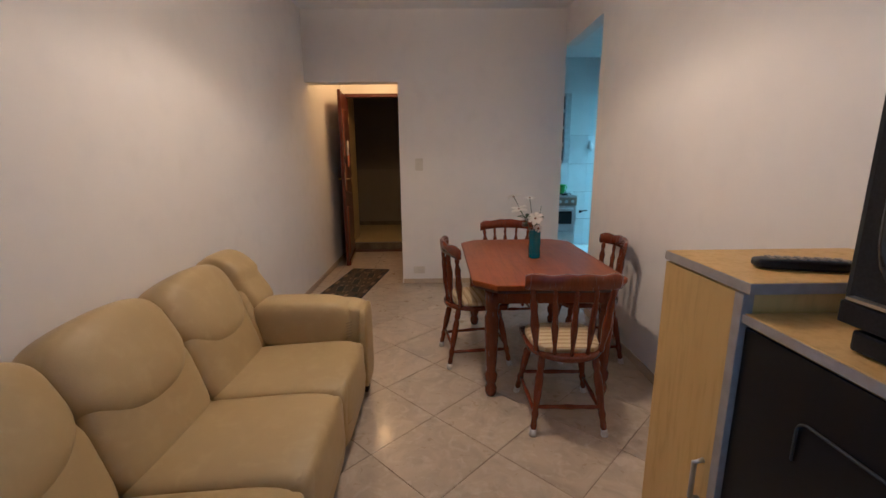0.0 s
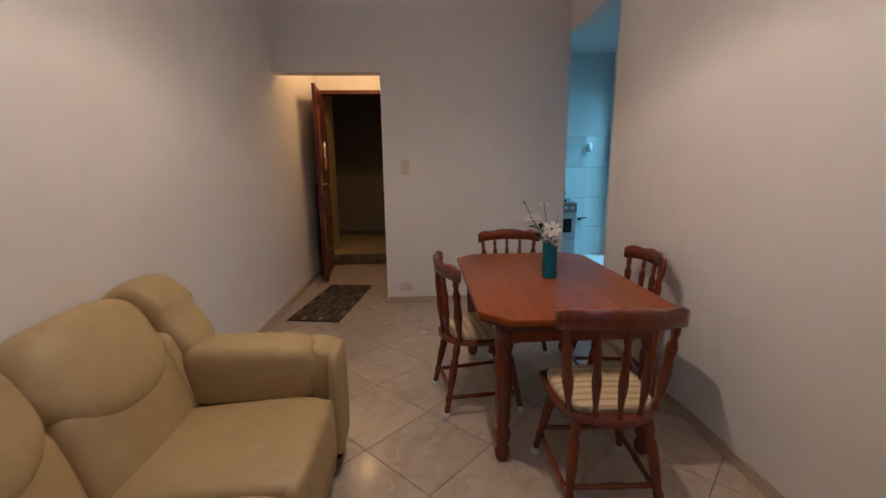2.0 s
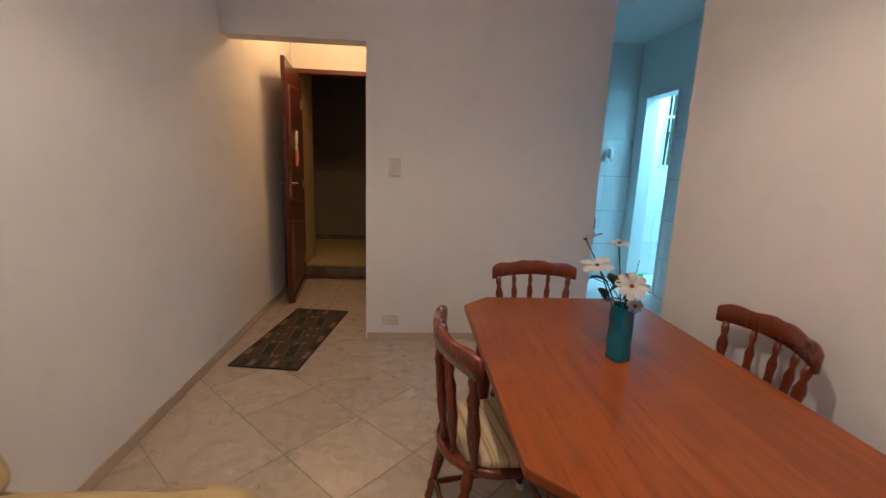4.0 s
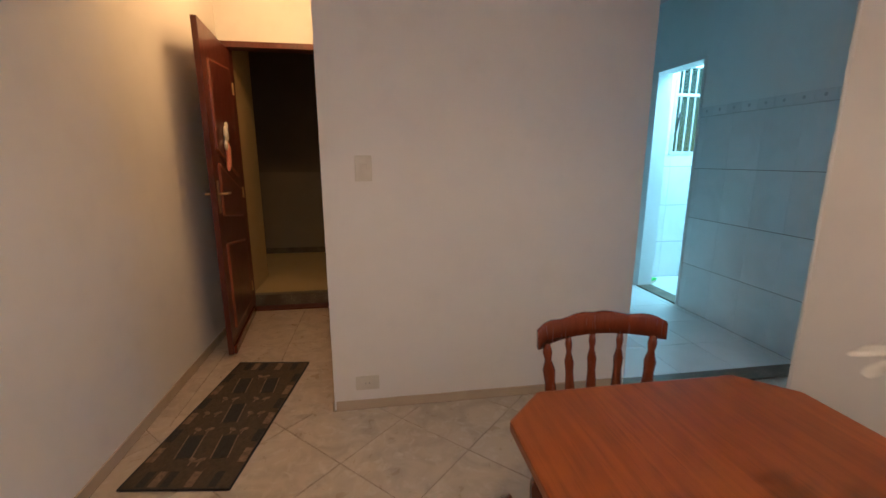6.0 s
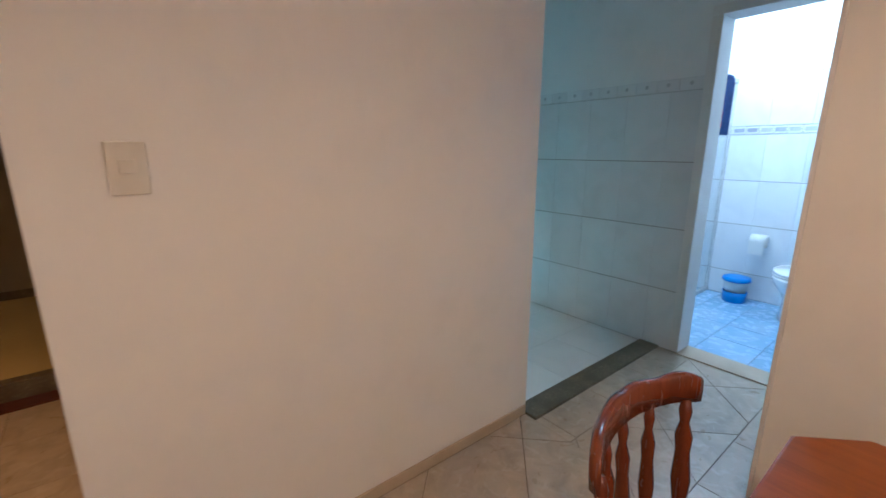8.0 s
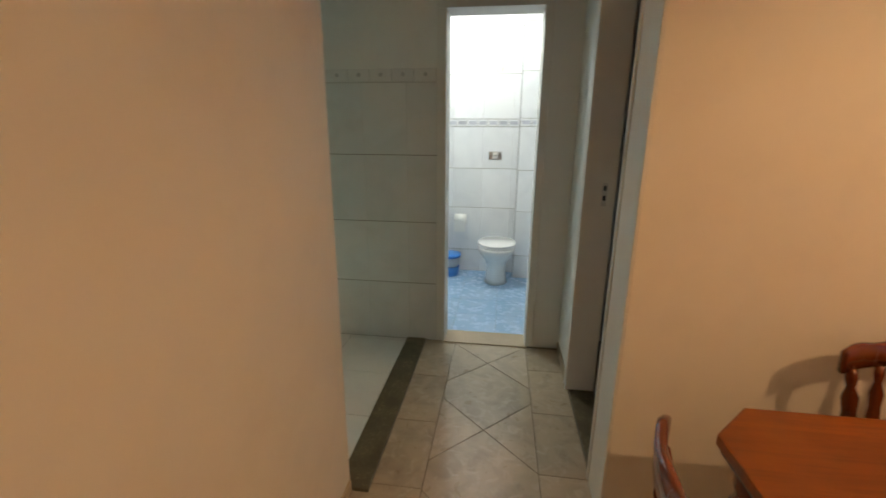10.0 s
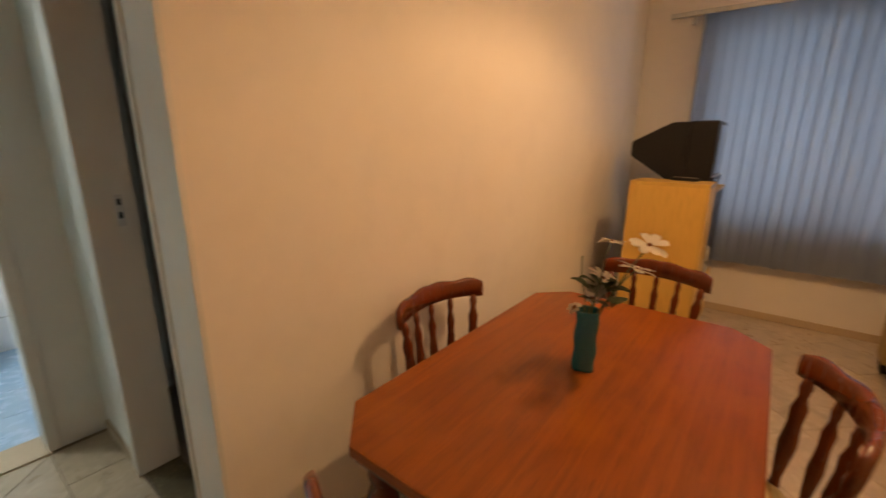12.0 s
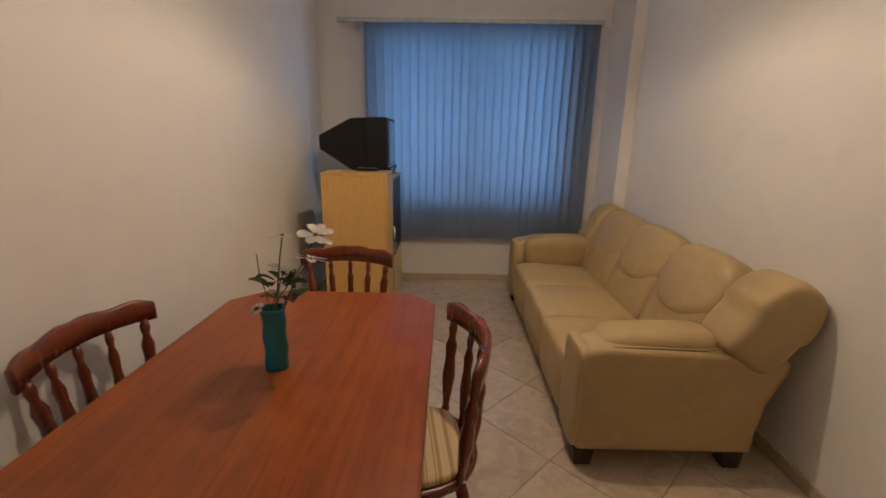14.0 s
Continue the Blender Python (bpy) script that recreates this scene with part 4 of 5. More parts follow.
    part("stem", tube([(0, 0, 0.1), (-0.015, 0.0, 0.22), (-0.055, 0.0, 0.27), (-0.11, 0.01, 0.29)], 0.0015, 5), LEAF, f)


vase()

# ---- television unit ----
CX0, CX1, CY0, CY1, CZ = 1.972, 2.43, 0.06, 0.958, 1.168


def tv_unit():
    u = thing("tv_cabinet", pose(0, 0, 0), "yellow maple laminate television cabinet with grey edges", "cabinet")
    ym = 0.675
    # tall side column
    part("column", boxes([(CX0 + 0.006, ym, 0.04, CX1, CY1 - 0.004, CZ - 0.024)]), MAPLE, u)
    top = part("top_board", box(CX0 - 0.012, ym - 0.012, CZ - 0.024, CX1, CY1, CZ, 0.003), MAPLE, u)
    part("edge_band", box(CX0 - 0.0145, ym - 0.0145, CZ - 0.0225, CX0 - 0.0115, CY1 + 0.0005, CZ - 0.0015), GREY_EDGE, top, "grey edge band")
    part("edge_band", box(CX0 - 0.0115, ym - 0.0145, CZ - 0.0225, CX1, ym - 0.0115, CZ - 0.0015), GREY_EDGE, top, "grey edge band")
    d = part("door", box(CX0 - 0.012, ym + 0.026, 0.06, CX0 + 0.004, CY1 - 0.002, CZ - 0.028, 0.002), MAPLE, u)
    part("handle", tube([(CX0 - 0.012, ym + 0.05, 0.64), (CX0 - 0.032, ym + 0.05, 0.645), (CX0 - 0.032, ym + 0.05, 0.735), (CX0 - 0.012, ym + 0.05, 0.74)], 0.006), SILVER, d, "silver bar handle", True)
    part("upright_edge", box(CX0 - 0.016, ym - 0.002, 0.04, CX0 + 0.006, ym + 0.022, CZ - 0.026, 0.002), GREY_EDGE, u, "grey edged upright panel")
    # television shelf, lower than the column
    sh = part("shelf", box(CX0 - 0.010, CY0, 1.085, CX1, ym - 0.003, 1.105, 0.002), MAPLE, u)
    part("edge_band", box(CX0 - 0.0135, CY0, 1.0865, CX0 - 0.0095, ym - 0.003, 1.1035), GREY_EDGE, sh, "grey edge band")
    part("side_panel", box(CX0, CY0, 0.04, CX1, CY0 + 0.018, 1.084, 0.002), MAPLE, u)
    part("bottom", box(CX0, CY0 + 0.019, 0.04, CX1, ym - 0.003, 0.058, 0.001), MAPLE, u)
    part("back_panel", box(CX1 - 0.006, CY0 + 0.019, 0.059, CX1, ym - 0.003, 1.084), BLACK, u)
    part("plinth", box(CX0 + 0.03, CY0 + 0.02, 0.0, CX1 - 0.02, CY1 - 0.02, 0.039), GREY_EDGE, u)
    g = part("glass_door", box(CX0 - 0.006, CY0 + 0.012, 0.46, CX0 + 0.0, ym - 0.006, 1.078, 0.002), SMOKED, u, "smoked black glass door")
    arc = [(CX0 - 0.009, ym - 0.15, 0.90), (CX0 - 0.009, ym - 0.15, 0.955)] + [(CX0 - 0.009, ym - 0.15 - 0.02 * (1 - math.cos(k * math.pi / 12)), 0.955 + 0.02 * math.sin(k * math.pi / 12)) for k in range(1, 7)] + [(CX0 - 0.009, CY0 + 0.03, 0.975)]
    part("trim_line", tube(arc, 0.0025, 6), DIM_GREY, g, "thin grey line", True)
    part("handle", tube([(CX0 - 0.006, ym - 0.03, 0.52), (CX0 - 0.026, ym - 0.03, 0.525), (CX0 - 0.026, ym - 0.03, 0.595), (CX0 - 0.006, ym - 0.03, 0.60)], 0.005), SILVER, g, "", True)
    dr = part("drawer_front", box(CX0 - 0.010, CY0 + 0.006, 0.06, CX0 + 0.004, ym - 0.006, 0.44, 0.002), MAPLE, u)
    part("handle", tube([(CX0 - 0.010, 0.38, 0.30), (CX0 - 0.03, 0.385, 0.30), (CX0 - 0.03, 0.475, 0.30), (CX0 - 0.010, 0.48, 0.30)], 0.005), SILVER, dr, "", True)


tv_unit()


def television():
    z0 = 1.107
    t = thing("television", pose(0, 0, z0), "old black tube television on the cabinet shelf", "television")
    y0, y1 = 0.07, 0.540
    x = 2.010
    part("front_case", box(x, y0, 0.035, x + 0.17, y1, 0.458, 0.012), BLACK, t)
    # tapering rear
    bm = bmesh.new()
    a = [bm.verts.new(p) for p in ((x + 0.169, y0 + 0.01, 0.04), (x + 0.169, y1 - 0.01, 0.04), (x + 0.169, y1 - 0.01, 0.453), (x + 0.169, y0 + 0.01, 0.453))]
    b = [bm.verts.new(p) for p in ((x + 0.29, y0 + 0.02, 0.045), (x + 0.29, y1 - 0.02, 0.045), (x + 0.29, y1 - 0.02, 0.450), (x + 0.29, y0 + 0.02, 0.450))]
    c = [bm.verts.new(p) for p in ((x + 0.56, y0 + 0.11, 0.21), (x + 0.56, y1 - 0.06, 0.21), (x + 0.56, y1 - 0.06, 0.315), (x + 0.56, y0 + 0.11, 0.315))]
    for p, q in ((a, b), (b, c)):
        for i in range(4):
            bm.faces.new((p[i], p[(i + 1) % 4], q[(i + 1) % 4], q[i]))
    bm.faces.new(a[::-1])
    bm.faces.new(c)
    bmesh.ops.recalc_face_normals(bm, faces=bm.faces)
    bmesh.ops.bevel(bm, geom=bm.edges[:], offset=0.006, segments=2, affect="EDGES")
    part("rear_case", bm, BLACK, t)
    part("screen", puff(0.03, y1 - y0 - 0.07, 0.345, 5, 8), SCREEN, t, "dark curved tube screen", True).location = (x + 0.004, (y0 + y1) / 2, 0.262)
    part("stand", box(x - 0.005, y0 + 0.03, 0.0, x + 0.24, y1 - 0.03, 0.034, 0.006), BLACK, t)
    part("control_strip", box(x - 0.012, y0 + 0.01, 0.04, x + 0.001, y1 - 0.01, 0.075, 0.003), BLACK, t)
    part("silver_line", box(x - 0.0145, y0 + 0.02, 0.078, x + 0.001, y1 - 0.02, 0.083), SILVER, t, "thin silver trim line")
    for k in range(4):
        part("button", box(x - 0.015, 0.34 + 0.03 * k, 0.05, x - 0.011, 0.355 + 0.03 * k, 0.058), SILVER, t)


television()


def remote():
    r = thing("remote_control", pose(2.14, 0.755, CZ, 0, 0, -16), "black remote control lying on the cabinet top", "remote control")
    bm = puff(0.19, 0.05, 0.022, 5, 6)
    bmesh.ops.translate(bm, vec=(0, 0, 0.0115), verts=bm.verts)
    part("body", bm, BLACK, r, "", True)
    for i in range(8):
        for j in range(3):
            part("button", box(-0.07 + i * 0.018, -0.014 + j * 0.011, 0.0215, -0.06 + i * 0.018, -0.007 + j * 0.011, 0.0245), GREY_EDGE, r)


remote()

# ---- door mat ----


def door_mat():
    m = thing("door_mat", pose(0.426, 4.67, 0, 0, 0, -8.2), "dark woven door mat with tan geometric motifs", "door mat")
    hx, hy = 0.235, 0.572
    part("mat_base", box(-hx, -hy, 0.0, hx, hy, 0.009, 0.003), MAT_BROWN, m)
    for x0, y0, x1, y1 in ((-hx - 0.006, -hy - 0.006, hx + 0.006, -hy, ), (-hx - 0.006, hy, hx + 0.006, hy + 0.006), (-hx - 0.006, -hy, -hx, hy), (hx, -hy, hx + 0.006, hy)):
        part("binding", box(x0, y0, 0.0, x1, y1, 0.011, 0.002), BLACK, m)
    # dark lozenges, two and one by turns, with tan tulips between them
    lean = math.radians(9)
    for y, xs in ((-0.30, (-0.085, 0.085)), (-0.02, (0.0,)), (0.27, (-0.085, 0.085))):
        for x in xs:
            bm = box(-0.036, -0.085, 0.0085, 0.036, 0.085, 0.0108)
            bmesh.ops.transform(bm, matrix=pose(x, y, 0, 0, 0, math.degrees(lean)), verts=bm.verts)
            part("motif_block", bm, MAT_BLACK, m)
            for k in (-1, 1):
                bm = box(-0.003, -0.088, 0.0085, 0.003, 0.088, 0.0112)
                bmesh.ops.transform(bm, matrix=pose(x + k * 0.040, y, 0, 0, 0, math.degrees(lean)), verts=bm.verts)
                part("motif_bar", bm, MAT_TAN, m)
    for y, xs in ((-0.395, (-0.02, 0.02)), (-0.165, (-0.12, -0.06, 0.06, 0.12)), (-0.02, (-0.15, -0.09, 0.09, 0.15)), (0.125, (-0.12, -0.06, 0.06, 0.12)), (0.385, (-0.02, 0.02))):
        for k, x in enumerate(xs):
            bm = lathe([(0.017, 0.0085), (0.014, 0.0112)], 7)
            bmesh.ops.transform(bm, matrix=pose(x, y, 0, 0, 0, 35 if k % 2 else -35) @ Matrix.Diagonal((1.5, 0.75, 1, 1)), verts=bm.verts)
            part("motif_leaf", bm, MAT_TAN, m)
            part("motif_stem", box(x - 0.003, y - 0.04, 0.0085, x + 0.003, y - 0.01, 0.0106), MAT_TAN, m)
    for end in (-1, 1):
        for k in range(9):
            x = -hx + 0.028 + k * (2 * hx - 0.056) / 8
            y = end * (hy - 0.055)
            part("border_bar", box(x - 0.018, y - 0.046, 0.0085, x + 0.018, y + 0.046, 0.0106), MAT_TAN if k in (2, 5) else MAT_BLACK if k % 2 else MAT_BROWN, m)
    for sx in (-1, 1):
        for k in range(6):
            y = -0.36 + k * 0.145
            part("border_bar", box(sx * (hx - 0.022) - 0.018, y - 0.05, 0.0085, sx * (hx - 0.022) + 0.018, y + 0.05, 0.0105), MAT_BLACK if k % 2 else MAT_TAN, m)


door_mat()

# ---- switch and socket ----


def wall_plate(name, x0, z0, x1, z1, label, category, holes):
    p = thing(name, pose((x0 + x1) / 2, YN, (z0 + z1) / 2), label, category)
    w, h = (x1 - x0) / 2, (z1 - z0) / 2
    part("plate", box(-w, -0.009, -h, w, 0.0, h, 0.003), PLATE, p)
    if holes:
        part("socket_face", box(-0.03, -0.0105, -0.02, 0.03, -0.0088, 0.02, 0.0005), PLATE, p)
        for s in (-0.010, 0.010):
            part("hole", lathe([(0.0028, 0), (0.0028, 0.001)], 8), BLACK, p).matrix_basis = pose(s, -0.0104, 0, 90, 0, 0)
    else:
        part("rocker", box(-0.017, -0.014, -0.012, 0.017, -0.0088, 0.022, 0.002), PLATE, p)


wall_plate("light_switch", 1.143, 1.283, 1.227, 1.412, "ivory plastic light switch on the end wall", "light switch", False)
wall_plate("power_socket", 1.098, 0.118, 1.228, 0.200, "ivory plastic power socket low on the wall", "socket", True)

# ---- kitchen ----


def stove():
    s = thing("stove", pose(3.19, 6.40, 0), "white enamel gas stove with dark oven window", "stove")
    w, d = 0.26, 0.29
    part("body", box(-w, -d + 0.02, 0.06, w, d, 0.84, 0.008), ENAMEL, s)
    od = part("oven_door", box(-w + 0.01, -d - 0.005, 0.34, w - 0.01, -d + 0.019, 0.70, 0.006), ENAMEL, s)
    part("window", box(-w + 0.07, -d - 0.008, 0.44, w - 0.07, -d - 0.004, 0.63, 0.001), DARK_GLASS, od, "dark oven glass")
    part("handle", tube([(-w + 0.06, -d - 0.004, 0.665), (-w + 0.06, -d - 0.035, 0.668), (w - 0.06, -d - 0.035, 0.668), (w - 0.06, -d - 0.004, 0.665)], 0.008), SILVER, od, "", True)
    part("drawer", box(-w + 0.01, -d - 0.004, 0.08, w - 0.01, -d + 0.019, 0.325, 0.006), ENAMEL, s)
    cp = part("control_panel", box(-w + 0.004, -d - 0.012, 0.715, w - 0.004, -d + 0.019, 0.835, 0.008), GREY_EDGE, s)
    for k in range(5):
        part("knob", lathe([(0.026, 0), (0.024, 0.018), (0.016, 0.026)], 14), ENAMEL, cp, "", True).matrix_basis = pose(-0.19 + k * 0.095, -d - 0.012, 0.775, 90, 0, 0)
    part("cooktop", box(-w, -d + 0.01, 0.841, w, d, 0.853, 0.003), SILVER, s)
    for x in (-0.12, 0.12):
        for y in (-0.12, 0.13):
            part("burner", lathe([(0.05, 0.853), (0.045, 0.868), (0.02, 0.874)], 16, (x, y, 0)), BLACK, s, "", True)
            part("grate", boxes([(x - 0.10, y - 0.004, 0.878, x + 0.10, y + 0.004, 0.886), (x - 0.004, y - 0.10, 0.878, x + 0.004, y + 0.10, 0.886)] + [(x + k * 0.09 - 0.003, y - 0.003, 0.853, x + k * 0.09 + 0.003, y + 0.003, 0.879) for k in (-1, 1)]), BLACK, s)
    for x in (-w + 0.05, w - 0.05):
        for y in (-d + 0.06, d - 0.05):
            part("foot", lathe([(0.018, 0), (0.02, 0.06)], 10, (x, y, 0)), BLACK, s)


stove()


def green_jug():
    j = thing("plastic_jug", pose(3.25, 6.27, 0.886, 0, 0, 30), "bright green plastic jug standing on the stove", "jug")
    part("body", lathe([(0.045, 0.0), (0.05, 0.02), (0.058, 0.11), (0.062, 0.13), (0.057, 0.13), (0.046, 0.02), (0.01, 0.01)], 20), GREEN_PLASTIC, j, "", True)
    part("handle", tube([(0.055, 0, 0.115), (0.10, 0, 0.115), (0.115, 0, 0.075), (0.095, 0, 0.035), (0.052, 0, 0.03)], 0.008), GREEN_PLASTIC, j, "", True)
    part("spout", tube([(-0.045, 0, 0.10), (-0.075, 0, 0.13), (-0.09, 0, 0.145)], 0.012), GREEN_PLASTIC, j, "", True)


green_jug()


def kitchen_window():
    w = tagged(mesh_object("window_2", boxes([(2.90, 6.735, 1.33, 3.48, 6.78, 1.37), (2.90, 6.735, 2.34, 3.48, 6.78, 2.38), (2.90, 6.735, 1.37, 2.94, 6.78, 2.34), (3.39, 6.715, 1.33, 3.48, 6.78, 2.38, 0.004), (3.15, 6.735, 1.37, 3.18, 6.78, 2.34)]
                                              + [(2.94, 6.735, z, 3.39, 6.775, z + 0.045) for z in (1.60, 1.85, 2.10)]), ALU), "white metal louvred kitchen window", "window", kind="structure")
    for z in (1.375, 1.648, 1.898, 2.148):
        for x0, x1 in ((2.942, 3.148), (3.182, 3.388)):
            part("pane", box(x0, 6.752, z, x1, 6.757, z + 0.20), DARK_GLASS, w, "dark glass pane")


kitchen_window()


def wall_filter():
    f = thing("water_filter", pose(3.80, 6.73, 1.59), "small white tap filter on the kitchen wall", "water filter")
    part("mount", box(-0.02, -0.02, -0.03, 0.02, 0.0, 0.03, 0.003), SILVER, f)
    part("body", lathe([(0.012, -0.06), (0.036, -0.045), (0.04, 0.0), (0.036, 0.05), (0.015, 0.075)], 18, (0, -0.06, 0)), PORCELAIN, f, "", True)
    part("spout", tube([(0, -0.06, -0.06), (0, -0.085, -0.085), (0.0, -0.12, -0.075)], 0.007), SILVER, f, "", True)
    # small dark thing of unknown use, given an invented valve shape
    v = thing("gas_valve", pose(3.71, 6.73, 0.55), "small black lever fitting on the wall beside the stove", "gas valve")
    part("body", lathe([(0.02, -0.02), (0.024, 0.0), (0.02, 0.02)], 12, (0, -0.03, 0)), BLACK, v, "", True)
    part("lever", tube([(0, -0.035, 0.0), (0.03, -0.05, 0.012), (0.10, -0.055, 0.022)], 0.009), BLACK, v, "", True)
    part("pipe", tube([(0, 0.0, 0), (0, -0.03, 0)], 0.008), BRASS, v)


wall_filter()


def brush():
    b = thing("scrub_brush", pose(4.36, 6.62, 0, 0, 0, 25), "small green plastic scrub brush on the floor", "brush")
    bm = puff(0.13, 0.05, 0.03, 3.0, 5)
    bmesh.ops.translate(bm, vec=(0, 0, 0.040), verts=bm.verts)
    part("back", bm, GREEN_PLASTIC, b, "", True)
    for i in range(6):
        for j in range(3):
            part("tuft", lathe([(0.006, 0.0), (0.004, 0.032)], 6, (-0.05 + i * 0.02, -0.014 + j * 0.014, 0)), PETAL, b)


brush()


def service_window():
    w = tagged(mesh_object("window_3", boxes([(4.56, 6.835, 1.44, 5.18, 6.90, 1.48), (4.56, 6.845, 2.38, 5.18, 6.90, 2.42), (4.56, 6.845, 1.48, 4.60, 6.90, 2.38), (5.14, 6.845, 1.48, 5.18, 6.90, 2.38), (4.60, 6.85, 2.08, 5.14, 6.885, 2.11)]), ALU),
               "white barred window of the service area", "window", kind="structure")
    for k in range(6):
        x = 4.655 + k * 0.088
        part("bar", lathe([(0.008, 1.48), (0.008, 2.38)], 8, (x, 6.865, 0)), ALU, w)
    p = part("pane", box(4.60, 6.892, 1.48, 5.14, 6.897, 2.38), RIBBED, w, "ribbed glass pane")
    p.visible_shadow = False
    part("latch", tube([(4.62, 6.84, 1.70), (4.615, 6.82, 1.78), (4.625, 6.815, 1.90)], 0.008), BLACK, w, "black window latch", True)


service_window()

# ---- bathroom ----


def toilet():
    t = thing("toilet", pose(5.46, 4.045, 0, 0, 0, 90), "white porcelain toilet with closed lid", "toilet")
    # local y runs to the wall behind
    sec = [(0.0, 0.115, 0.155, 0.03), (0.05, 0.105, 0.15, 0.03), (0.16, 0.095, 0.14, 0.02), (0.24, 0.115, 0.17, 0.0), (0.31, 0.165, 0.225, -0.02), (0.37, 0.185, 0.25, -0.03), (0.385, 0.18, 0.245, -0.03)]
    bm = bmesh.new()
    rings = []
    for z, rx, ry, oy in sec:
        rings.append([bm.verts.new((rx * math.cos(a), -(oy + ry * math.sin(a)) * 1.0 + 0.0, z)) for a in [2 * math.pi * k / 28 for k in range(28)]])
    for a, b in zip(rings, rings[1:]):
        for i in range(28):
            bm.faces.new((a[i], a[(i + 1) % 28], b[(i + 1) % 28], b[i]))
    bm.faces.new(rings[0])
    bm.faces.new(rings[-1])
    bmesh.ops.recalc_face_normals(bm, faces=bm.faces)
    part("bowl", bm, PORCELAIN, t, "", True)
    def oval(z0, z1, rx, ry, oy):
        b2 = bmesh.new()
        rs = []
        for z, k in ((z0, 0.98), (z0 + 0.004, 1.0), (z1 - 0.006, 1.0), (z1, 0.96)):
            rs.append([b2.verts.new((k * rx * math.cos(a), oy + k * ry * math.sin(a), z)) for a in [2 * math.pi * i / 28 for i in range(28)]])
        for a, b in zip(rs, rs[1:]):
            for i in range(28):
                b2.faces.new((a[i], a[(i + 1) % 28], b[(i + 1) % 28], b[i]))
        b2.faces.new(rs[0])
        b2.faces.new(rs[-1])
        bmesh.ops.recalc_face_normals(b2, faces=b2.faces)
        return b2
    part("seat", oval(0.387, 0.405, 0.19, 0.235, 0.02), PORCELAIN, t, "", True)
    part("lid", oval(0.407, 0.43, 0.188, 0.232, 0.022), PORCELAIN, t, "", True)
    part("inlet_pipe", tube([(0, -0.20, 0.30), (0, -0.33, 0.30)], 0.025), PORCELAIN, t, "", True)


toilet()


def flush_plate(z, size, label, name):
    f = thing(name, pose(5.80, 4.10 if z < 2 else 4.085, z), label, "valve")
    part("plate", box(-0.010, -size, -size * 0.62, 0.0, size, size * 0.62, 0.004), SILVER, f)
    for k in (-1, 1):
        part("button", box(-0.020, -size * 0.4, size * (0.27 * k - 0.2), -0.0095, size * 0.4, size * (0.27 * k + 0.2), 0.004), PORCELAIN, f)


flush_plate(1.24, 0.07, "square chrome flush valve plate on the tiles", "flush_valve")
flush_plate(2.06, 0.042, "small chrome wall valve on the tiles", "wall_valve")


